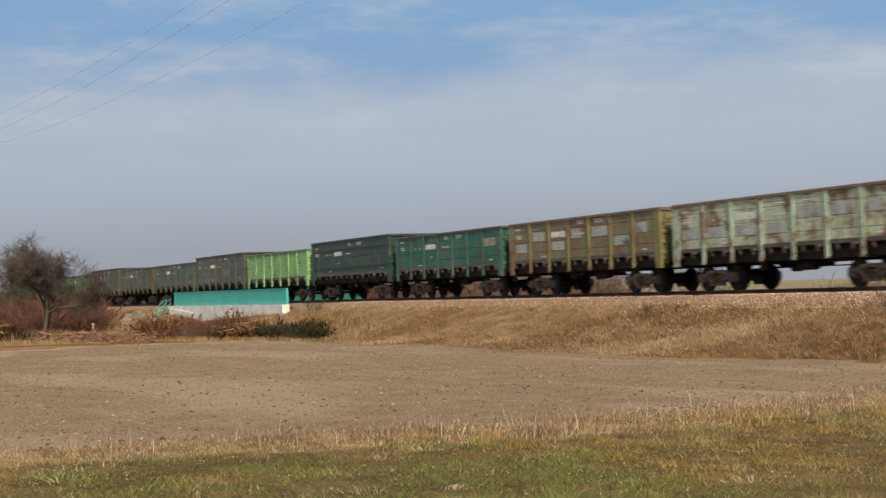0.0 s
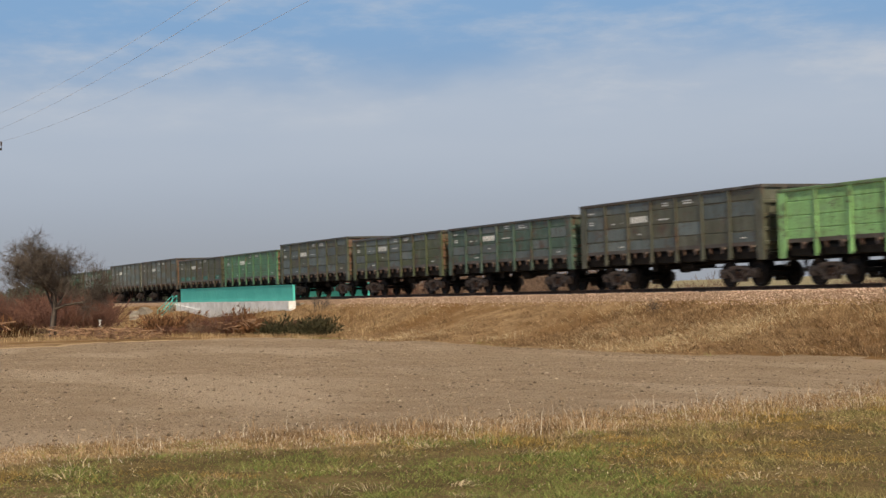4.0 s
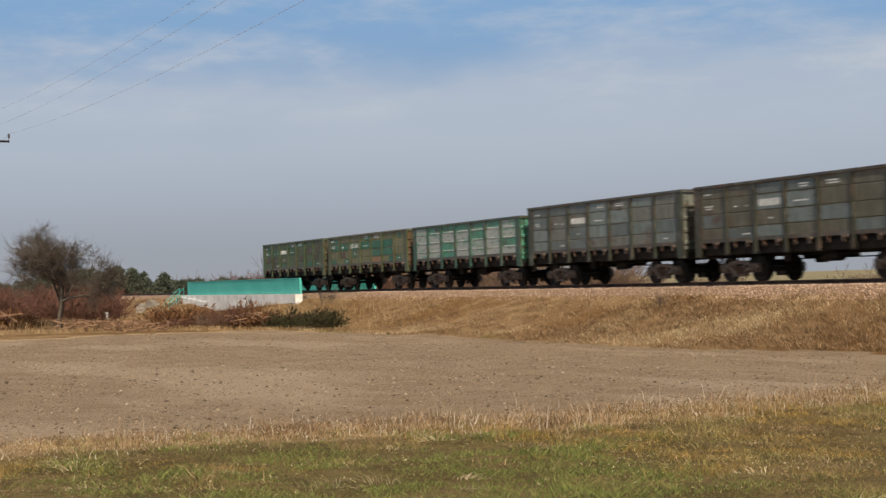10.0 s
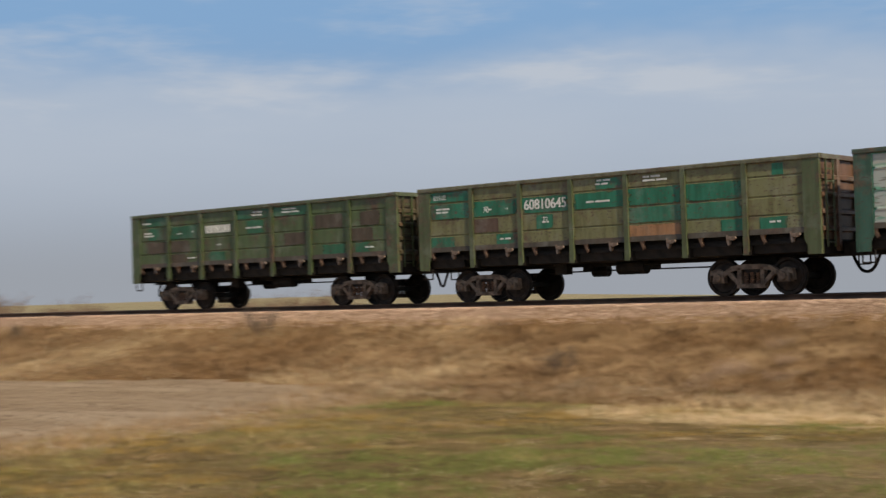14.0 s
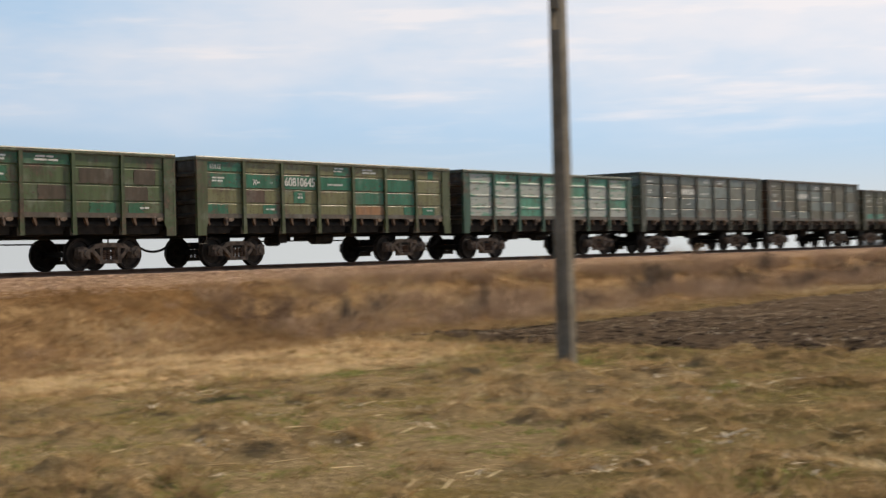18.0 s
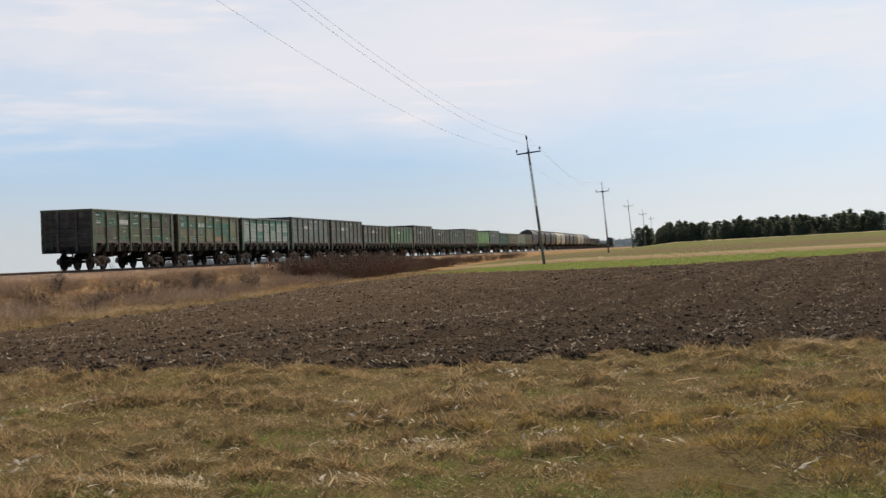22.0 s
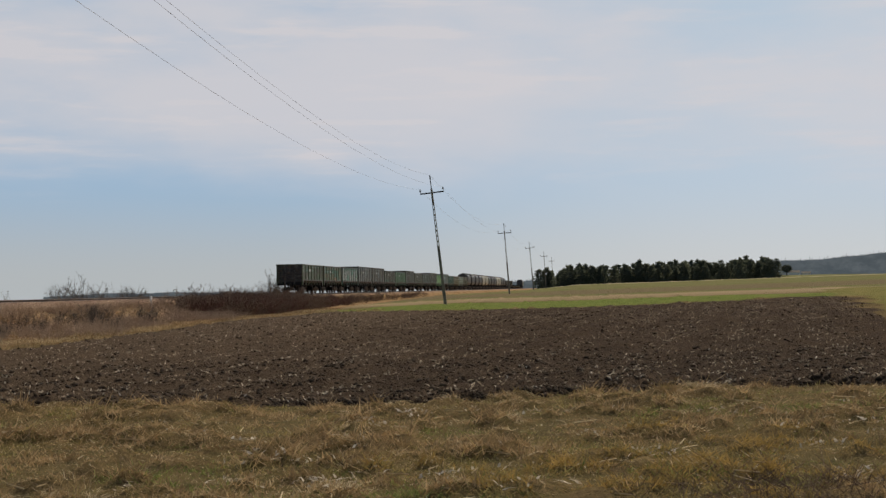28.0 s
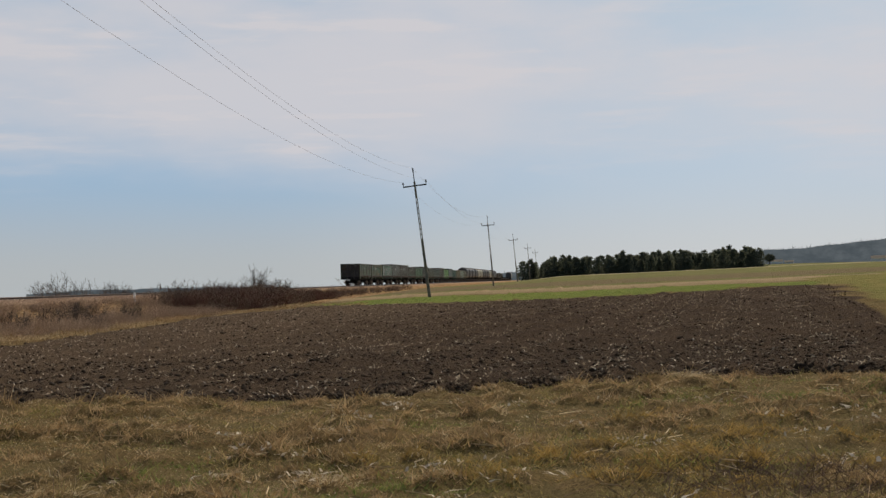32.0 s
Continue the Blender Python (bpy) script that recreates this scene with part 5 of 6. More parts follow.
def build_shrubs():
    rng = np.random.default_rng(3)
    thicket = [shrub_mesh("shrub", rng, 30, 1.0, 1.3, TWIG, 7, 0.011) for _ in range(3)]
    red = [shrub_mesh("shrub", rng, 28, 1.0, 1.2, TWIG_RED, 7, 0.011) for _ in range(2)]
    airy = [shrub_mesh("shrub", rng, 14, 1.0, 0.7, BARK, 8, 0.008) for _ in range(2)]

    def put(me, x, y, s, label, group, sz=None, sink=0.0):
        o = obj("shrub", me, None, at=pose(x, y, float(ground_z(x, y)) - sink, 0, 0, rng.uniform(0, 360)) @ Matrix.Diagonal((s, s, sz or s, 1)))
        tagged(o, label, "shrub", group)
    # dark thickets on the bank to the east
    for q in range(150):
        x = rng.uniform(103, 158)
        y = rng.uniform(25.0, 29.8) + (0.8 if x > 120 else 0)
        put(thicket[q % 3] if q % 5 < 3 else red[q % 2], x, y, rng.uniform(1.1, 2.1) - max(0, x - 130) * 0.015, "dense leafless brown shrub on the railway bank", "bank thicket")
    for _ in range(14):
        x = rng.uniform(168, 230)
        put(thicket[rng.integers(3)], x, 28.3 + rng.normal(0, 0.9), rng.uniform(1.0, 1.6), "dense leafless brown shrub on the railway bank", "bank thicket")
    for x, y, s in ((-34.0, 31.0, 1.0), (-85.2, 30.9, 1.2), (18.2, 29.2, 1.2), (28.8, 27.8, 1.3), (20.0, 28.6, 0.9), (33.5, 27.6, 1.0), (66, 29.8, 1.2), (70, 27.3, 1.2), (76, 28.2, 1.2), (58, 27.0, 1.2), (48, 26.5, 1.2), (-47, 30.6, 0.7), (-20, 27.4, 0.8), (-12, 29.6, 0.8)):
        put(airy[rng.integers(2)] if s < 1.25 else thicket[rng.integers(3)], x, y, s, "slender leafless shrub in the dry bank grass", "bank shrubs")
    for _ in range(18):
        x = rng.uniform(30, 92)
        put(airy[rng.integers(2)], x, 27.2 + rng.normal(0, 1.5), rng.uniform(0.8, 1.5), "slender leafless shrub in the dry bank grass", "bank shrubs")
    # saplings beyond the line
    for x, y, s in ((118, 43, 3.1), (124, 44, 3.3), (128, 43, 2.6), (139, 44, 2.8), (146, 46, 2.3), (104, 43, 2.1), (205, 45, 4.2), (212, 46, 3.5), (235, 47, 3.0), (330, 50, 4.0)):
        put(airy[rng.integers(2)], x, y, s, "bare young tree behind the railway", "saplings behind the line")
    # brown and reddish scrub behind the line to the west
    def belt(n, a0, a1, y0, y1, s0, s1):
        out = []
        for _ in range(n):
            a, y = rng.uniform(a0, a1), rng.uniform(y0, y1)
            out.append((y * math.tan(radians(a)), y, rng.uniform(s0, s1)))
        return out
    scrub_mass(thicket, belt(40, -66.5, -58.5, 56, 66, 3.6, 5.2) + belt(46, -59, -44, 60, 84, 1.4, 2.9) + belt(26, -44, -22, 56, 84, 0.7, 1.6), rng, TWIG, "tawny leafless scrub behind the railway")
    scrub_mass(red, belt(40, -76, -67, 50, 60, 3.2, 4.8) + belt(56, -83.5, -71, 47, 56, 2.3, 3.6), rng, TWIG_RED, "reddish leafless scrub behind the railway")
    stalks = [shrub_mesh("shrub", rng, 60, 1.0, 1.5, REED, 3, 0.010) for _ in range(2)]
    scrub_mass(stalks, [(rng.uniform(28, 104), 26.9 + rng.normal(0, 2.2), rng.uniform(0.45, 1.0)) for _ in range(200)] + [(rng.uniform(34, 104), 30.9 + rng.normal(0, 0.35), rng.uniform(0.4, 0.75)) for _ in range(130)], rng, REED, "tangled grey-brown dead stalks on the railway bank")
    scrub_mass(stalks, [(rng.uniform(-16, 28), 28.2 + rng.normal(0, 1.2), rng.uniform(0.25, 0.5)) for _ in range(40)], rng, REED, "short grey-brown dead stalks on the railway bank")
    put(airy[0], -158, 53, 6.0, "bare young tree behind the railway", "saplings behind the line")
    # reddish undergrowth round the bare tree
    for _ in range(54):
        a, d = rng.uniform(-83.2, -79.0), rng.uniform(84, 116)
        put(red[rng.integers(2)], d * math.sin(radians(a)), d * math.cos(radians(a)), rng.uniform(1.9, 3.3), "reddish brown undergrowth by the field edge", "undergrowth by the stream")
    for _ in range(10):
        a, d = rng.uniform(-83.5, -80), rng.uniform(118, 132)
        put(thicket[rng.integers(3)], d * math.sin(radians(a)), d * math.cos(radians(a)), rng.uniform(2.0, 3.4), "tawny leafless undergrowth by the stream", "undergrowth by the stream")
    # cut brush heaped in front of the bridge
    for i in range(40):
        a, d = rng.uniform(-76.4, -70.2), rng.uniform(77, 86)
        put((red[i % 2], thicket[i % 3], red[(i + 1) % 2])[i % 3], d * math.sin(radians(a)), d * math.cos(radians(a)), rng.uniform(0.45, 0.8) + 0.75 * math.exp(-((a + 73.6) / 1.1) ** 2), "heap of cut brown brushwood at the field edge", "brushwood heaps")
    # half-dry junipers and withered leafy branches in the brush

    def bush(a, d, s, mat, name, label, group):
        x, y = d * math.sin(radians(a)), d * math.cos(radians(a))
        n = 1500
        v = rng.normal(0, 1, (n, 3))
        v[:, 2] = np.abs(v[:, 2]) * 0.8
        v /= np.linalg.norm(v, axis=1, keepdims=True)
        P = v * rng.uniform(0.2, 1.0, n)[:, None] * np.array([1.3, 1.0, 0.95]) * s * (1 + 0.35 * np.sin(v[:, :1] * 5 + i) * np.cos(v[:, 1:2] * 4))
        Q = P + (v + rng.normal(0, 0.6, v.shape)) * 0.17
        w = rng.normal(0, 0.028, v.shape)
        V, F = np.stack([P - w, P + w, Q], 1).reshape(-1, 3), np.arange(3 * n).reshape(-1, 3)
        o = obj(name, raw_mesh(name, V, F), mat, at=pose(x, y, float(ground_z(x, y)) - 0.05))
        tagged(o, label, "bush", group)
    for i in range(6):
        bush(rng.uniform(-74.0, -70.0), rng.uniform(75, 80), rng.uniform(0.6, 1.1), EVERGREEN, "evergreen_bush", "dark evergreen bush lying among cut brushwood", "evergreens in the brushwood")
    for i in range(18):
        bush(rng.uniform(-76.4, -72.0), rng.uniform(77, 83), rng.uniform(0.7, 1.45), DEAD_LEAF, "withered_branch", "rusty brown withered leafy branch in the heap", "withered branches")
    for i in range(3):
        bush(-82.6 + 0.5 * i, 77, 0.9, DEAD_LEAF, "withered_branch", "rusty brown withered leafy branch beside cut logs", "withered branches")
    # cut branches and logs
    n = 330
    A = np.stack([rng.uniform(-76, -68, n), rng.uniform(12.2, 17.2, n), np.zeros(n)], 1)
    a, d = np.radians(rng.uniform(-73.9, -72.5, 30)), rng.uniform(75.5, 78, 30)
    A[:30, 0], A[:30, 1] = d * np.sin(a), d * np.cos(a)
    A[:, 2] = ground_z(A[:, 0], A[:, 1]) + rng.uniform(0.03, 0.5, n)
    A[:30, 2] += rng.uniform(0.1, 0.6, 30)
    D = rng.normal(0, 1, (n, 3)) * np.array([1.0, 1.0, 0.3])
    V, F = sticks(A, A + D * 0.42, np.full(n, 0.045), np.full(n, 0.014))
    tagged(obj("cut_branches", raw_mesh("cut_branches", V, F), CUT), "scattered cut branches lying along the field edge", "branches", kind="stuff")
    for k in range(16):
        x, y = rng.uniform(-77, -73.5), rng.uniform(8.6, 10.8)
        bm = bmesh.new()
        rod(bm, (-0.55, 0, 0), (0.55, 0, 0), 0.05, 0.04, 8)
        o = obj("cut_log", finish(bm), TWIG_RED if k % 5 else CUT, at=pose(x, y, float(ground_z(x, y)) + rng.uniform(0.05, 0.9), 0, rng.uniform(-30, 30), rng.uniform(0, 180)))
        tagged(o, "reddish brown cut log in a heap at the field edge", "log", "log heap")
    for x, y, h, lab in ((-83.6, 17.0, 0.75, "short white marker post in dry grass"), (101.8, 31.1, 0.75, "white distance post on the railway shoulder")):
        bm = bmesh.new()
        box(bm, -0.09, 0.09, -0.06, 0.06, -0.3, h, 0.01)
        box(bm, -0.11, 0.11, -0.08, 0.08, h, h + 0.06, 0.02)
        tagged(obj("marker_post", finish(bm), WHITE_WALL, at=pose(x, y, float(ground_z(x, y)))), lab, "marker post")


build_shrubs()


def pine_meshes(rng):
    """Trunk and crown meshes of a few young pines, one metre high."""
    out = []
    for v in range(5):
        tv, tf = sticks(np.array([(0, 0, -0.03), (0.01, 0, 0.4)]), np.array([(0.01, 0, 0.4), (0, 0.01, 0.93)]), np.array([0.022, 0.016]), np.array([0.016, 0.004]))
        tm = raw_mesh("trunk", tv, tf)
        tm.materials.append(BARK)
        n = 300
        z = rng.uniform(0.06, 1.0, n) ** 0.95
        lay = np.floor(z * 8) / 8 + rng.normal(0, 0.03, n)
        a = rng.uniform(0, 2 * np.pi, n)
        lop = 1 + 0.30 * np.sin(a * 2 + v * 1.7 + lay * 6) + 0.22 * np.sin(a * 3 - v)
        r = np.clip(1.03 - lay, 0.0, 1) ** 0.72 * 0.42 * rng.uniform(0.2, 1.0, n) * lop
        C = np.stack([np.cos(a) * r, np.sin(a) * r, lay - r * 0.12], 1)
        m = 5
        C = np.repeat(C, m, 0)
        D = rng.normal(0, 1, C.shape)
        D[:, 2] = D[:, 2] * 0.6 + 0.25
        D /= np.linalg.norm(D, axis=1, keepdims=True)
        w = rng.normal(0, 0.016, C.shape)
        V, F = np.stack([C - w, C + w, C + D * rng.uniform(0.05, 0.11, len(C))[:, None]], 1).reshape(-1, 3), np.arange(3 * len(C)).reshape(-1, 3)
        cm = raw_mesh("crown", V, F)
        cm.materials.append(PINE)
        out.append((tm, cm))
    return out


def build_woods():
    rng = np.random.default_rng(9)
    kinds = pine_meshes(rng)

    def tree(x, y, h, label, group):
        t = tagged(new("pine_tree"), label, "tree", group)
        t.matrix_world = pose(x, y, float(ground_z(x, y)), 0, 0, rng.uniform(0, 360)) @ Matrix.Diagonal((h * rng.uniform(0.9, 1.25),) * 2 + (h, 1))
        tm, cm = kinds[rng.integers(5)]
        part("trunk", tm, None, t)
        part("crown", cm, None, t)
    for k in range(190):
        s = rng.random()
        x = 452 + 26 * rng.random() ** 1.5 - 6 * s
        y = 13.8 - 70.8 * s + rng.normal(0, 0.6)
        tree(x, y, rng.uniform(3.6, 6.2) + 0.7 * s + 1.1 * (rng.random() < 0.18), "dark green pine in a compact plantation across the fields", "pine plantation")
    # a dense row of young pines behind the line, grown into one another
    V, F, off = [], [], 0
    for k in range(260):
        a, d, h = radians(rng.uniform(-83, -69.5)), rng.uniform(165, 205), rng.uniform(2.6, 3.9)
        x, y, turn = d * math.sin(a), d * math.cos(a), rng.uniform(0, 6.28)
        me = kinds[rng.integers(5)][1]
        v = np.empty(len(me.vertices) * 3, np.float32)
        me.vertices.foreach_get("co", v)
        v = v.reshape(-1, 3) * (h * 1.1, h * 1.1, h)
        v = np.stack([v[:, 0] * math.cos(turn) - v[:, 1] * math.sin(turn) + x, v[:, 0] * math.sin(turn) + v[:, 1] * math.cos(turn) + y, v[:, 2] + float(ground_z(x, y))], 1)
        V.append(v), F.append(np.arange(len(v)).reshape(-1, 3) + off)
        off += len(v)
    tagged(obj("pine_belt", raw_mesh("pine_belt", np.concatenate(V), np.concatenate(F)), PINE), "belt of young dark green pines behind the railway", "pines", kind="stuff")
    # one broad tree standing free beside the plantation
    t = tagged(new("field_tree"), "single dark broad-crowned tree in the far fields", "tree")
    x, y = 560.0, -75.5
    t.matrix_world = pose(x, y, float(ground_z(x, y))) @ Matrix.Diagonal((0.8, 0.8, 0.66, 1))
    part("trunk", mesh_of("trunk", lambda bm: rod(bm, (0, 0, -0.2), (0, 0, 3.0), 0.3, 0.2, 8), BARK), None, t)
    n = 1500
    d = rng.normal(0, 1, (n, 3))
    d /= np.linalg.norm(d, axis=1, keepdims=True)
    C = d * (rng.uniform(0.3, 1, n) ** 0.5)[:, None] * np.array([2.6, 2.6, 2.2]) + np.array([0, 0, 4.2])
    V, F = sticks(C, C + rng.normal(0, 0.35, (n, 3)), np.full(n, 0.09), np.full(n, 0.02))
    me = raw_mesh("crown", V, F)
    me.materials.append(PINE)
    part("crown", me, None, t)
    def house(bm):
        box(bm, -6, 6, -4, 4, 0, 3.2)
    for yaw, dist, wall, s in ((101.7, 950, WHITE_WALL, 0.75), (97.95, 1000, WHITE_WALL, 0.6), (98.4, 1050, WHITE_WALL, 0.5)):
        x, y = math.sin(radians(yaw)) * dist, math.cos(radians(yaw)) * dist
        h = tagged(new("farmhouse"), "pale farm building with a grey roof far across the fields", "house", "distant farm")
        h.matrix_world = pose(x, y, float(ground_z(x, y)) - 0.3, 0, 0, 80) @ Matrix.Diagonal((s, s, s, 1))
        part("wall", mesh_of("wall", house, wall), None, h)
        part("roof", mesh_of("roof", lambda bm: prism(bm, [(-4.5, 3.15), (4.5, 3.15), (0, 5.6)], "x", -6.4, 6.4), CONCRETE), None, h, "grey pitched roof")
        for k in range(3):
            part("window", mesh_of("window", lambda bm: box(bm, -4.3 + k * 3.4, -3.1 + k * 3.4, -4.06, -3.98, 1.0, 2.2), CABLE), None, h)


build_woods()


def build_far_ridges():
    """Wooded ridges kilometres away: plain glowing silhouettes, haze painted into their colour, with a ragged skyline
    of tree tops.
    """
    n = Nodes("painted_haze", 1.0)
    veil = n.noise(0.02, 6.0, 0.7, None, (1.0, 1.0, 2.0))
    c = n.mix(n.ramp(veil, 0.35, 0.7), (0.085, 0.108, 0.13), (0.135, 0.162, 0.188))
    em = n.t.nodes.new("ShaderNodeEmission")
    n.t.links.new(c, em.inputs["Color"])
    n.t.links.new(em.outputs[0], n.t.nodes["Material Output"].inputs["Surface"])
    rng = np.random.default_rng(31)
    R = 3950.0
    for a0, a1, yaws, heights in ((94.0, 118.0, [94, 96.5, 97.2, 99, 101.5, 104, 112, 118], [22, 52, 62, 66, 80, 92, 96, 60]),
                                  (85.6, 89.6, [85.6, 86.6, 88.6, 89.6], [2, 17, 20, 2]), (69.0, 79.0, [69, 71, 74, 77, 79], [-8, -2, 0.5, -2, -8])):
        k = int((a1 - a0) * 90)
        a = np.linspace(a0, a1, k)
        top = np.interp(a, yaws, heights) + 2.0 * lattice(a * 40, a * 0, 30.0, 71) + rng.gamma(1.2, 1.7, k)
        x, y = R * np.sin(np.radians(a)), R * np.cos(np.radians(a))
        V = np.concatenate([np.stack([x, y, np.full(k, -90.0)], 1), np.stack([x, y, top], 1)])
        i = np.arange(k - 1)
        F = np.stack([i, i + 1, i + 1 + k, i + k], 1)
        tagged(obj("backdrop", raw_mesh("far_ridge", V, F), n.m), "wooded ridge on the skyline in painted blue-grey haze", "distant hills", kind="structure")


build_far_ridges()


# ---------------------------------------------------------------- grass, stones and clods
def scatter(n, yaw, r, power=0.2):
    """Points on the ground round the camera's stand, closer together nearby."""
    a = np.radians(RNG.uniform(*yaw, n))
    u = RNG.uniform(0, 1, n)
    p = power + 1
    d = (r[0] ** p + u * (r[1] ** p - r[0] ** p)) ** (1 / p)
    return np.sin(a) * d, np.cos(a) * d


def on_ground(x, y, lift=0.0):
    return np.stack([x, y, ground_z(x, y) + lift], 1)


def build_grass():
    x, y = scatter(1250000, (-92, 108), (8.2, 30), 0.0)
    keep = (inside(TILL, x, y) < 0.1) & (inside(PLOW, x, y) < 0.05) & (np.abs(y - track_y(x)) > 10.2)
    keep &= 0.8 * lattice(x, y, 0.26, 51) + 0.5 * lattice(x, y, 0.11, 52) + 0.3 * lattice(x, y, 0.9, 53) > np.where(x < -2, -0.7, -0.35) + RNG.normal(0, 0.12, len(x))
    keep &= (x < 0) | (mounds(x, y) > 0.022) | (RNG.random(len(x)) < 0.9)
    x, y = x[keep], y[keep]
    n = len(x)
    east = np.clip((x + 4) / 8, 0, 1)
    tall = 0.5 + (0.8 + 0.5 * east) * lattice(x, y, 0.38, 11) + 0.4 * lattice(x, y, 1.5, 12) + 0.3 * east
    h = np.clip(0.055 * tall, 0.008, 0.16) * np.clip(RNG.gamma(2.2, 0.45, n), 0.2, 2.6)
    hump = mounds(x, y) / (0.02 + 0.10 * east)
    h = h * np.where(hump < 0.16, 1 - 0.6 * east, 1 - 0.15 * east) * (0.85 + 0.15 * east)
    w = RNG.uniform(0.007, 0.016, n) * (0.6 + np.hypot(x, y) / 26) * (0.62 + 0.38 * east)
    near = np.clip((15.5 - np.hypot(x, y)) / 4, 0, 1)
    lush = 0.8 * lattice(x, y, 1.9, 13) + 0.6 * lattice(x, y, 0.55, 14) + 0.5 * lattice(x, y, 6.0, 16) + RNG.normal(0, 0.22, n) + 0.35 * near + 1.1 * np.exp(-((x + 13.1) / 3.2) ** 2 - ((y - 5.0) / 2.0) ** 2) * np.where(x < 0, 1, 0) - 0.7 * (hump > 0.28) * east
    g = lush > 0.50 + 0.16 * east
    dry = ~g & (0.9 * lattice(x, y, 0.9, 15) + 0.5 * lattice(x, y, 0.3, 25) + RNG.normal(0, 0.3, n) + 0.9 * east * (hump > 0.25) > 0.25 - 0.2 * east)
    gold = dry & (np.exp(-((x - 13.5) / 3.5) ** 2 - ((y + 1.2) / 2.6) ** 2) + 0.25 * lattice(x, y, 0.7, 64) + 0.25 * lattice(x, y, 2.2, 65) > 0.55)
    gold |= ~g & (x < 0) & (0.7 * lattice(x, y, 1.4, 66) + 0.5 * lattice(x, y, 0.4, 67) > 0.35)
    dry &= ~gold
    t = ~g & ~dry & ~gold
    for m, mat, nm, lab in ((gold, GOLD, "golden_grass", "golden brown mossy grass of the verge"), (g, LUSH, "green_grass", "short fresh green grass of the verge"), (dry, DRY, "dry_grass", "short withered tan grass of the verge"), (t, TURF, "turf", "mixed olive and yellowed turf of the verge")):
        fine_blades(nm, on_ground(x[m], y[m]), h[m] * (1.25 if mat is DRY else 1.0), w[m], RNG.uniform(0.4, 2.2, m.sum()), mat, lab, "grass")
    # bits of straw lying over the turf, coloured pale to stand in for backlit glints
    x, y = scatter(150000, (-90, 106), (9, 24), 0.4)
    keep = (inside(TILL, x, y) < -0.1) & (inside(PLOW, x, y) < -0.05) & (RNG.random(len(x)) < np.where(x > 0, 0.45, 0.22)) & (lattice(x, y, 1.3, 54) + 0.6 * lattice(x, y, 0.4, 55) > -0.1)
    x, y = x[keep], y[keep]
    n = len(x)
    lay = np.stack([RNG.normal(0, 0.045, n), RNG.normal(0, 0.045, n), np.zeros(n)], 1)
    blades("loose_straw", on_ground(x, y, 0.025), RNG.uniform(0.005, 0.025, n), RNG.uniform(0.004, 0.011, n), np.full(n, 1.0), STRAW, "bits of straw strewn over the turf, pale to mimic backlit glints", "straw", lay)
    # mounded tussocks of withered grass on the verge, combed over by the wind
    cx, cy = scatter(19000, (-90, 106), (9.5, 30), 0.8)
    e = np.array(PLOW[:8])
    s = RNG.uniform(0, 6.999, 420)
    i = s.astype(int)
    q = e[i] + (e[i + 1] - e[i]) * (s - i)[:, None]
    cx, cy = np.concatenate([cx, q[:, 0] - RNG.uniform(0.1, 0.6, 420)]), np.concatenate([cy, q[:, 1] + RNG.normal(0, 0.1, 420)])
    keep = (inside(TILL, cx, cy) < -0.2) & (inside(PLOW, cx, cy) < -0.05) & (np.abs(cy - track_y(cx)) > 10) & (RNG.random(len(cx)) < np.where(cx > 0, (mounds(cx, cy) > 0.03) * (0.6 + 0.4 * lattice(cx, cy, 2.2, 26)), 0.03))
    cx, cy = cx[keep], cy[keep]
    size = RNG.uniform(0.45, 1.15, len(cx)) * np.clip(1 + 0.5 * lattice(cx, cy, 4.0, 72), 0.5, 1.5)
    wind = RNG.normal(0, 0.10, (len(cx), 2))
    m = 34
    cx, cy, size, wind = np.repeat(cx, m), np.repeat(cy, m), np.repeat(size, m), np.repeat(wind, m, 0)
    n = len(cx)
    ox, oy = RNG.normal(0, 0.11, n) * size, RNG.normal(0, 0.11, n) * size
    P = on_ground(cx + ox, cy + oy)
    h = RNG.uniform(0.03, 0.11, n) * size * np.exp(-(ox ** 2 + oy ** 2) / (0.06 * size ** 2))
    out = np.stack([ox * 0.6 + wind[:, 0] + RNG.normal(0, 0.05, n), oy * 0.6 + wind[:, 1] + RNG.normal(0, 0.05, n), np.zeros(n)], 1)
    kind = np.repeat(RNG.random(n // m), m)
    for sel, mat, lab in ((kind < 0.25, TURF, "olive grass tussocks"), (kind > 0.62, STRAW, "bleached straw-coloured grass tussocks"), ((kind >= 0.25) & (kind <= 0.62), DRY, "withered tan grass tussocks")):
        blades("grass_tussocks", P[sel], h[sel], RNG.uniform(0.0045, 0.010, sel.sum()), np.full(sel.sum(), 0.8), mat, lab, "grass", out[sel])
    # tall dead grass along the edge of the tilled field
    e = np.array([(-17.2, -1.0), (-17.0, 2.4), (-16.4, 6.2), (-16.4, 10.5), (-18.0, 15.8), (-21.0, 20.5), (-25.2, 25.2), (-18, 25.4), (-8, 25.0), (4, 24.8)])
    k = 90000
    s = RNG.uniform(0, len(e) - 1.001, k)
    i = s.astype(int)
    c = e[i] + (e[i + 1] - e[i]) * (s - i)[:, None]
    x, y = c[:, 0] + RNG.normal(0.35, 0.55, k), c[:, 1] + RNG.normal(0, 0.5, k)
    clump = 0.65 + 0.45 * lattice(x, y, 0.9, 17) + 0.3 * lattice(x, y, 3.0, 18)
    h = np.clip(RNG.uniform(0.04, 0.17, k) * clump, 0.02, 0.3)
    h = np.where(RNG.random(k) < 0.02, RNG.uniform(0.3, 0.6, k) * np.clip(clump, 0.3, 1), h)
    st = RNG.random(k) < 0.16
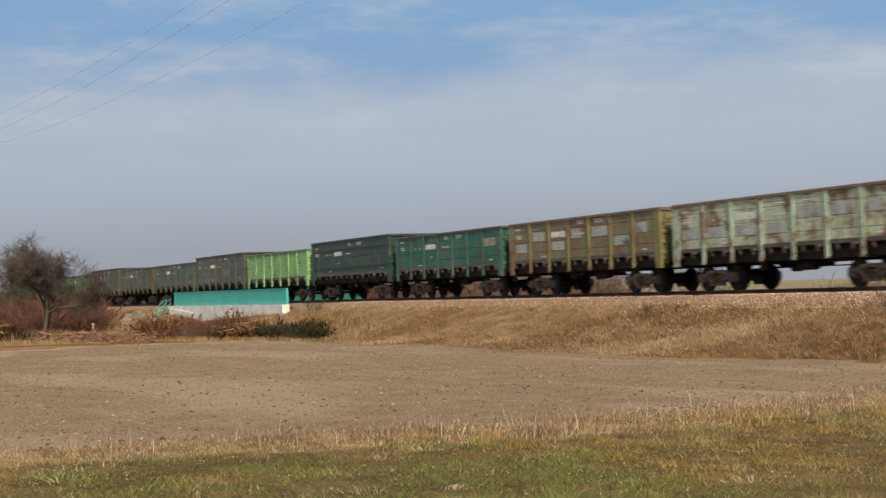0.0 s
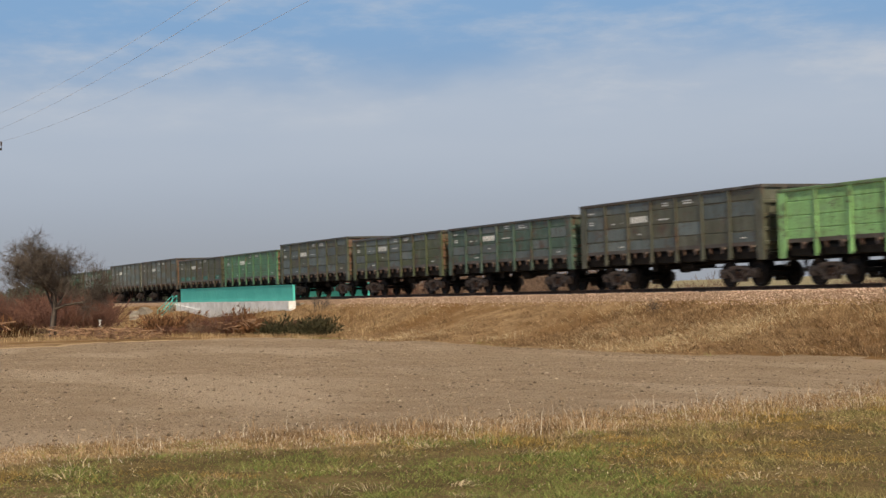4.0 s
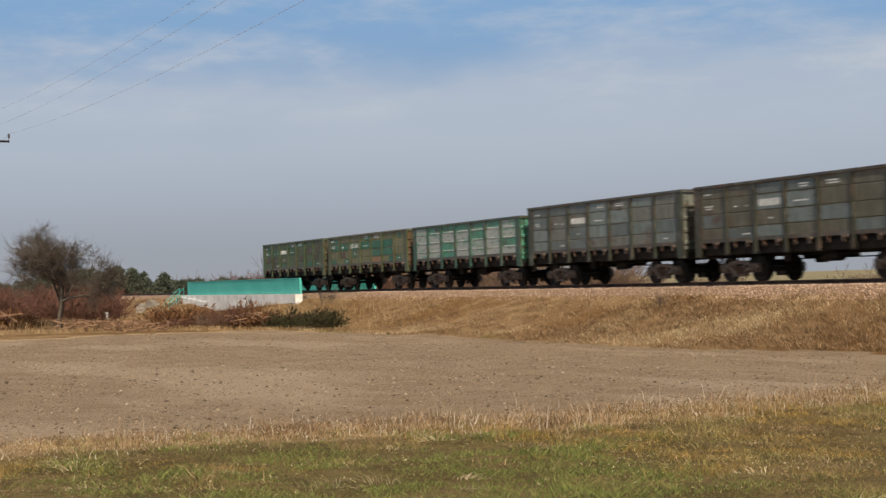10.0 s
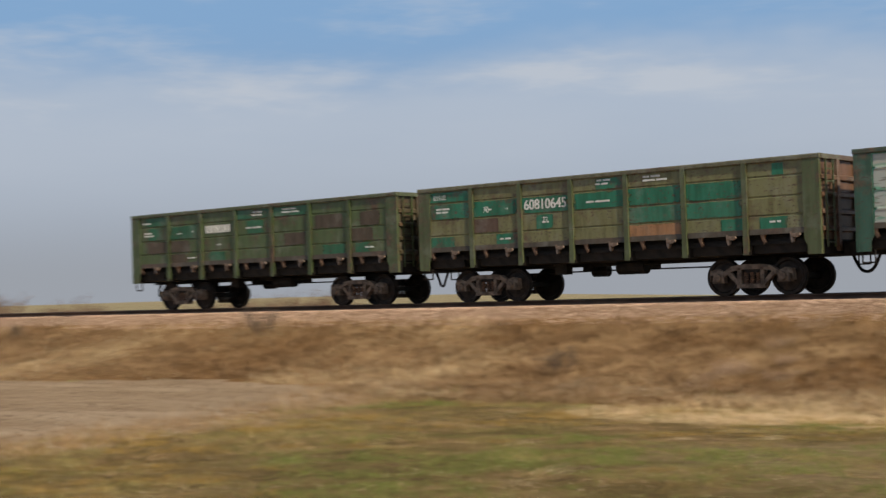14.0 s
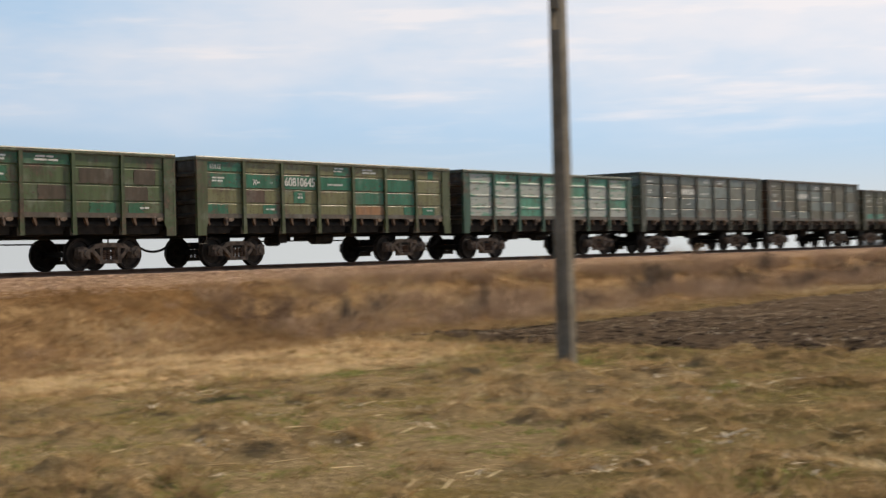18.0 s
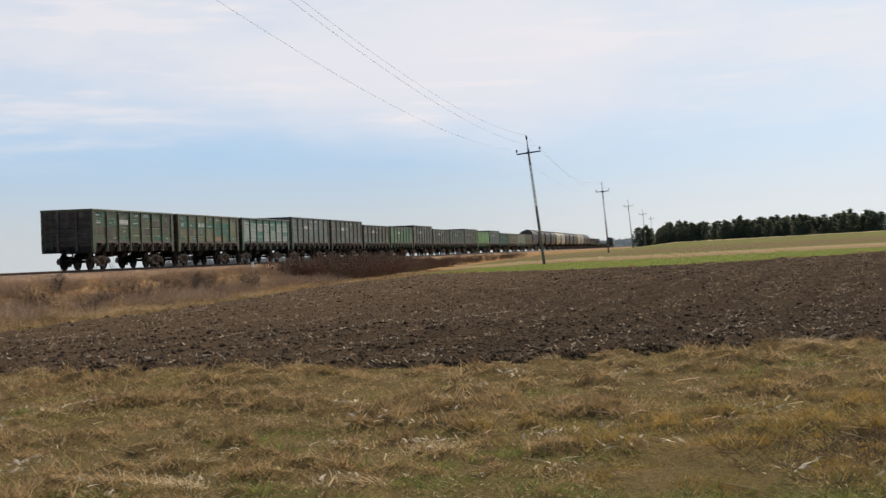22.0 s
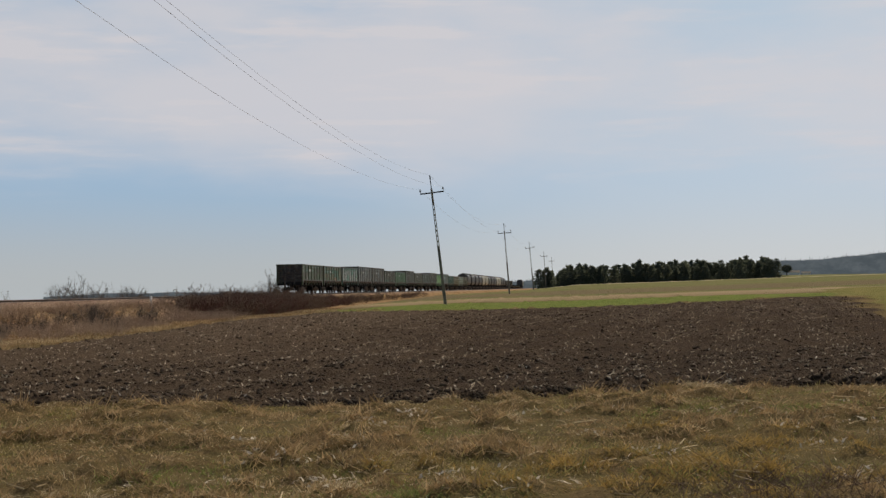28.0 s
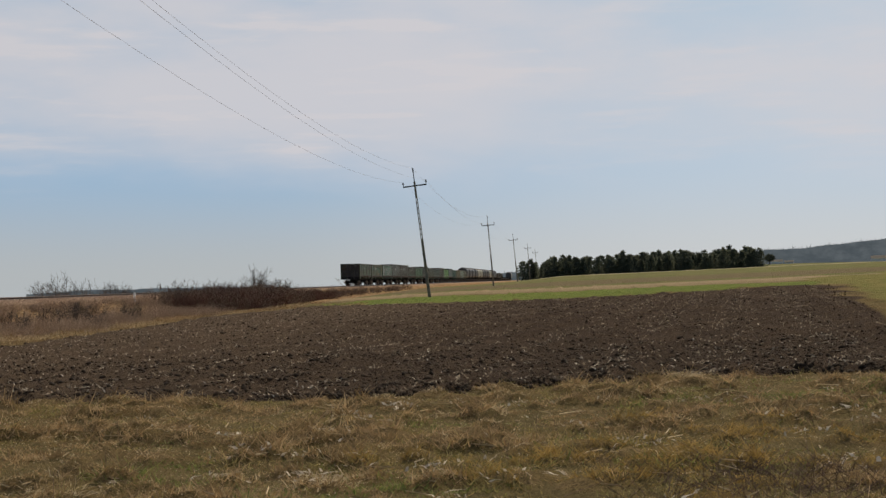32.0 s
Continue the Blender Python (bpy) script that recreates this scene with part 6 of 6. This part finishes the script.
    for m, mat, nm in ((st, HUSK, "straw_grass"), (~st, BANK_GRASS, "dry_grass")):
        blades(nm, on_ground(x[m], y[m]), h[m], RNG.uniform(0.004, 0.009, m.sum()), RNG.uniform(0.2, 1.2, m.sum()), mat, "tall straw-coloured dead grass along the tilled field", "grass")
    # flattened tussocks all over the railway bank
    k = 17000
    cx = np.concatenate([RNG.uniform(-140, 130, k // 2), RNG.uniform(-50, 62, k // 2)])
    dy = RNG.uniform(2.6, 12.5, len(cx))
    cy = track_y(cx) - dy
    keep = (inside(TILL, cx, cy) < 0) & (inside(PLOW, cx, cy) < 0)
    cx, cy = cx[keep], cy[keep]
    m = 16
    drift = RNG.normal(0, 0.16, (len(cx), 2)) + np.array([0.03, -0.12])
    cx, cy, drift = np.repeat(cx, m), np.repeat(cy, m), np.repeat(drift, m, 0)
    n = len(cx)
    ox, oy = RNG.normal(0, 0.22, n), RNG.normal(0, 0.16, n)
    h = RNG.uniform(0.06, 0.27, n)
    out = np.stack([drift[:, 0] * 1.4 + ox * 0.5 + RNG.normal(0, 0.07, n), drift[:, 1] * 1.4 + oy * 0.5 + RNG.normal(0, 0.07, n), np.zeros(n)], 1)
    st = lattice(cx, cy, 2.6, 19) + RNG.normal(0, 0.35, n) > 0.55
    P = on_ground(cx + ox, cy + oy)
    for q, mat, nm in ((st, STRAW, "bank_grass"), (~st, BANK_GRASS, "bank_grass")):
        blades(nm, P[q], h[q], RNG.uniform(0.010, 0.02, q.sum()), np.full(q.sum(), 1.0), mat, "long matted dead grass on the railway bank", "grass", out[q])
    # tall tan grass between the bare tree and the bridge, and along that field edge
    x, y = RNG.uniform(-118, -66, 26000), RNG.uniform(3, 30, 26000)
    keep = (inside(TILL, x, y) < -0.2) & (x > -118 + 0 * y) & (lattice(x, y, 2.5, 61) > -0.5)
    x, y = x[keep], y[keep]
    n = len(x)
    h = np.where(inside(TILL, x, y) < -9, RNG.uniform(0.2, 0.75, n), RNG.uniform(0.10, 0.34, n))
    blades("tall_grass", on_ground(x, y), h, RNG.uniform(0.015, 0.03, n), RNG.uniform(0.2, 0.8, n), DRY, "tall withered tan grass by the stream", "grass")
    # dry grass over the strip between bank and ploughed field
    x, y = RNG.uniform(22, 108, 60000), RNG.uniform(15, 28, 60000)
    keep = (inside(PLOW, x, y) < -0.05) & (inside(PLOW, x, y) > -6)
    x, y = x[keep], y[keep]
    n = len(x)
    blades("dry_grass", on_ground(x, y), RNG.uniform(0.05, 0.25, n) * (1 + 0.5 * lattice(x, y, 0.8, 62)), RNG.uniform(0.012, 0.025, n), RNG.uniform(0.3, 1.4, n), DRY, "dry grass between the bank and the ploughed field", "grass")
    # pale matted straw between the verge and the bank
    x, y = RNG.uniform(-18, 27, 80000), RNG.uniform(15, 26, 80000)
    keep = inside(PALE, x, y) + 1.2 * lattice(x, y, 1.8, 33) > 0
    x, y = x[keep], y[keep]
    q = np.stack([RNG.normal(-0.06, 0.1, len(x)), RNG.normal(0, 0.08, len(x)), np.zeros(len(x))], 1)
    blades("matted_straw", on_ground(x, y), RNG.uniform(0.03, 0.14, len(x)) * (1 + 0.6 * lattice(x, y, 0.9, 34)), RNG.uniform(0.008, 0.016, len(x)), np.full(len(x), 1.0), STRAW, "pale matted straw at the foot of the bank", "grass", q)
    x, y = RNG.uniform(-70, 60, 9000), RNG.uniform(23.2, 25.6, 9000)
    keep = (lattice(x, y, 2.4, 23) > 0.35) & (inside(PLOW, x, y) < 0) & (inside(TILL, x, y) < 0.3)
    x, y = x[keep], y[keep]
    blades("green_grass", on_ground(x, y), RNG.uniform(0.05, 0.14, len(x)), RNG.uniform(0.012, 0.02, len(x)), RNG.uniform(0.2, 0.8, len(x)), LUSH, "fresh green tufts at the foot of the bank", "grass")


def build_stones():
    n = 30000
    x = np.concatenate([RNG.uniform(-85, 110, n // 2), RNG.uniform(-45, 50, n // 2)])
    dy = RNG.uniform(1.0, 2.9, n)
    y = track_y(x) - dy
    lumps("ballast_stones", on_ground(x, y, 0.01), RNG.uniform(0.022, 0.05, n), STONE, "pale pinkish crushed-stone track ballast", "ballast")
    # ploughed clods, with a ragged row of larger ones along the last furrow
    x = np.concatenate([21.5 + 90 * RNG.random(52000) ** 1.9, RNG.uniform(21.5, 34, 26000)])
    y = RNG.uniform(-17, 24, len(x))
    keep = inside(PLOW, x, y) > -0.05
    x, y = x[keep], y[keep]
    size = np.clip(RNG.gamma(1.5, 0.0150, len(x)), 0.008, 0.095)
    lumps("soil_clods", on_ground(x, y, 0.0), size, CLOD, "dark brown ploughed soil clods", "soil")
    e = np.array(PLOW[:9])
    k = 2600
    s = RNG.uniform(0, 7.999, k)
    i = s.astype(int)
    q = e[i] + (e[i + 1] - e[i]) * (s - i)[:, None]
    x, y = q[:, 0] + RNG.normal(0.22, 0.16, k), q[:, 1] + RNG.normal(0, 0.2, k)
    big = lattice(x, y, 0.9, 41) > -0.1
    x, y = x[big], y[big]
    lumps("furrow_clods", on_ground(x, y, 0.02), np.clip(RNG.gamma(2.0, 0.015, len(x)), 0.012, 0.075), CLOD, "large dark clods along the last furrow", "soil", 0.9)
    # maize stubble lying about in rows
    x = 21.5 + 80 * RNG.random(26000) ** 1.6
    y = RNG.uniform(-17, 24, len(x))
    keep = (inside(PLOW, x, y) > 0.3) & (0.8 * lattice(x, y, 3.0, 31) + 0.7 * np.sin((y + 0.12 * x) * 2 * math.pi / 2.2) + RNG.normal(0, 0.5, len(x)) > -0.1)
    x, y = x[keep], y[keep]
    n = len(x)
    lay = np.stack([RNG.normal(0, 0.08, n), RNG.normal(0, 0.08, n), np.zeros(n)], 1)
    blades("stubble", on_ground(x, y, 0.03), RNG.uniform(0.01, 0.06, n), RNG.uniform(0.012, 0.03, n), np.full(n, 1.0), HUSK, "pale maize stubble lying on ploughed soil", "stubble", lay)
    # crumbs on the tilled field
    x = -17 - 62 * RNG.random(60000) ** 1.5
    y = RNG.uniform(-4, 25.5, len(x))
    keep = inside(TILL, x, y) > 0
    x, y = x[keep], y[keep]
    pale = RNG.random(len(x)) < 0.22
    for q, mat, nm, lab in ((pale, CRUMB, "soil_crumbs", "pale dry crumbs on the tilled field"), (~pale, DARK_CLOD, "soil_crumbs", "brown soil crumbs on the tilled field")):
        lumps(nm, on_ground(x[q], y[q], 0.0), np.clip(RNG.gamma(1.5, 0.008 if mat is CRUMB else 0.0105, q.sum()), 0.005, 0.05), mat, lab, "soil", 0.6)
    # husks in loose clusters, stalks and dead weeds on the verge
    cx, cy = scatter(110, (42, 106), (9.8, 20), 0.6)
    keep = inside(PLOW, cx, cy) < -0.3
    cx, cy = cx[keep], cy[keep]
    m = RNG.integers(2, 16, len(cx))
    x, y = np.repeat(cx, m), np.repeat(cy, m)
    n = len(x)
    x, y = x + RNG.normal(0, 0.13, n), y + RNG.normal(0, 0.13, n)
    lay = np.stack([RNG.normal(0, 0.07, n), RNG.normal(0, 0.07, n), np.zeros(n)], 1)
    blades("maize_husks", on_ground(x, y, 0.045), RNG.uniform(0.01, 0.06, n), RNG.uniform(0.015, 0.045, n), np.full(n, 1.0), HUSK, "bleached maize husks strewn in clusters on the verge", "litter", lay)
    x, y = scatter(190, (40, 106), (9.5, 20), 0.6)
    keep = inside(PLOW, x, y) < 0
    x, y = x[keep], y[keep]
    n = len(x)
    a = RNG.normal(0.3, 0.7, n)
    ln = RNG.uniform(0.06, 0.34, n)
    P = on_ground(x, y, 0.05)
    V, F = sticks(P, P + np.stack([np.cos(a) * ln, np.sin(a) * ln, RNG.uniform(-0.01, 0.03, n)], 1), np.full(n, 0.008), np.full(n, 0.005))
    tagged(obj("maize_litter", raw_mesh("maize_litter", V, F), STRAW), "straw-coloured maize stalks lying on the verge", "litter", kind="stuff")
    x, y = scatter(240, (-86, 106), (9.6, 17), 0.4)
    keep = (inside(PLOW, x, y) < 0) & (inside(TILL, x, y) < 0) & (RNG.random(len(x)) < np.where(x > 0, 0.8, 0.15))
    x, y = x[keep], y[keep]
    n = len(x)
    P = on_ground(x, y)
    Q = P + np.stack([RNG.normal(0, 0.06, n), RNG.normal(0, 0.06, n), RNG.uniform(0.12, 0.42, n)], 1)
    V, F = sticks(P, Q, np.full(n, 0.003), np.full(n, 0.0015))
    tagged(obj("dead_weeds", raw_mesh("dead_weeds", V, F), TWIG), "thin brown dead weed stalks in the verge", "weeds", kind="stuff")
    # a tangle of dead stalks close by
    x, y = RNG.normal(11.2, 0.75, 420), RNG.normal(-1.55, 0.5, 420)
    n = len(x)
    P = on_ground(x, y, 0.02)
    Q = P + np.stack([RNG.normal(0, 0.14, n), RNG.normal(0, 0.14, n), RNG.uniform(0.02, 0.2, n)], 1)
    V, F = sticks(P, Q, np.full(n, 0.0035), np.full(n, 0.0015))
    tagged(obj("dead_weeds", raw_mesh("dead_weeds", V, F), TWIG), "tangle of grey-brown dead stalks in the verge", "weeds", kind="stuff")
    x, y = scatter(90, (-85, 106), (10, 22), 0.8)
    lumps("pale_stones", on_ground(x, y, 0.02), RNG.uniform(0.01, 0.028, len(x)), CRUMB, "small pale stones in the verge grass", "stones")


build_grass()
build_stones()


# ---------------------------------------------------------------- sky backdrop: haze and high cirrus far behind everything
def build_sky():
    R = 4300.0
    rings, cols = np.radians(np.linspace(-1.2, 31, 14)), np.linspace(0, 2 * np.pi, 97)
    V = [(R * math.cos(e) * math.sin(a), R * math.cos(e) * math.cos(a), R * math.sin(e)) for e in rings for a in cols[:-1]]
    m = 96
    F = [(r * m + i, r * m + (i + 1) % m, (r + 1) * m + (i + 1) % m, (r + 1) * m + i) for r in range(13) for i in range(m)]
    me = raw_mesh("sky_backdrop", V, F)
    me.polygons.foreach_set("use_smooth", np.ones(len(F), bool))
    n = Nodes("sky_haze_and_cirrus")
    t = n.t
    d = n.node("ShaderNodeVectorMath", 0, {0: n.coord, 1: (1 / R, 1 / R, 1 / R)}, operation="MULTIPLY")
    sep = t.nodes.new("ShaderNodeSeparateXYZ")
    t.links.new(d, sep.inputs[0])
    up = sep.outputs[2]
    east = n.ramp(n.math("SUBTRACT", n.math("MULTIPLY", sep.outputs[0], 0.966), n.math("MULTIPLY", sep.outputs[1], 0.259)), -0.65, 1.2)
    low = n.mix(east, (0.305, 0.345, 0.41), (0.575, 0.64, 0.70))
    high = n.mix(east, (0.205, 0.375, 0.63), (0.415, 0.62, 0.87))
    level = n.node("ShaderNodeMath", 0, {0: up, 1: n.math("ADD", 1.0, n.math("MULTIPLY", east, 0.9))}, operation="MULTIPLY")
    c = n.mix(n.ramp(level, 0.01, n.math("SUBTRACT", 0.20, n.math("MULTIPLY", east, 0.05))), low, high)
    glow = n.ramp(n.math("SUBTRACT", n.math("MULTIPLY", sep.outputs[0], 0.966), n.math("MULTIPLY", sep.outputs[1], 0.259)), 0.88, 1.03)
    c = n.mix(n.math("MULTIPLY", glow, 0.42), c, (0.98, 1.02, 1.08))
    # west: an even milky veil that ends in a soft ragged edge, with separate wisps in the blue above it
    drift = n.math("MULTIPLY", n.math("SUBTRACT", n.noise(2.6, 5.0, 0.6, d, (1.0, 1.0, 3.0)), 0.5), 0.13)
    veil = n.math("MULTIPLY", n.ramp(up, 0.015, 0.10), n.math("SUBTRACT", 1.0, n.ramp(n.math("ADD", up, drift), 0.125, 0.175)))
    soft = n.math("ADD", 0.75, n.math("MULTIPLY", n.noise(4.0, 4.0, 0.5, d, (1.0, 1.0, 5.0)), 0.5))
    wisp = n.math("MULTIPLY", n.ramp(n.noise(7.0, 7.0, 0.62, d, (0.8, 1.2, 4.5)), 0.46, 0.78), n.ramp(up, 0.10, 0.15))
    west_cloud = n.math("MINIMUM", n.math("ADD", n.math("MULTIPLY", n.math("MULTIPLY", veil, soft), 0.62), n.math("MULTIPLY", wisp, 0.62)), 0.9)
    # east: a thin bright layer overhead, clear sky under it and a few small bars of cloud
    layer = n.math("MULTIPLY", n.ramp(n.noise(2.4, 6.0, 0.58, d, (1.0, 1.0, 3.2)), 0.21, 0.58), n.ramp(n.math("ADD", up, drift), 0.06, 0.135))
    bars = n.math("MULTIPLY", n.ramp(n.noise(8.0, 5.0, 0.55, d, (1.0, 1.0, 9.0)), 0.50, 0.80), n.math("MULTIPLY", n.ramp(up, 0.05, 0.09), 0.45))
    east_cloud = n.math("MINIMUM", n.math("ADD", n.math("MULTIPLY", layer, 0.85), bars), 0.92)
    side = n.ramp(east, 0.30, 0.62)
    cloud = n.math("ADD", n.math("MULTIPLY", west_cloud, n.math("SUBTRACT", 1.0, side)), n.math("MULTIPLY", east_cloud, side))
    c = n.mix(cloud, c, n.mix(east, (0.475, 0.54, 0.64), (0.80, 0.80, 0.885)))
    em = t.nodes.new("ShaderNodeEmission")
    t.links.new(c, em.inputs["Color"])
    em.inputs["Strength"].default_value = 1.0
    t.links.new(em.outputs[0], t.nodes["Material Output"].inputs["Surface"])
    tagged(obj("sky_backdrop", me, n.m), "pale blue spring sky with haze and thin cirrus", "sky", kind="structure")


build_sky()


# ---------------------------------------------------------------- what moves
def train_x(t):
    """Where the tail of the train is at t seconds."""
    u = t - 15
    return -27.79 + 15.077 * u - 0.01138 * u * u + 0.000216 * u ** 3


def motions():
    for wagon, ahead in TRAIN:
        rows = []
        for t in range(0, 33, 4):
            x = train_x(t) + ahead
            y0, y1 = float(track_y(x)), float(track_y(x + BODY))
            rows.append((t, pose(x, y0, RAIL_TOP, 0, 0, math.degrees(math.atan2(y1 - y0, BODY)))))
        walk(wagon, rows)


motions()
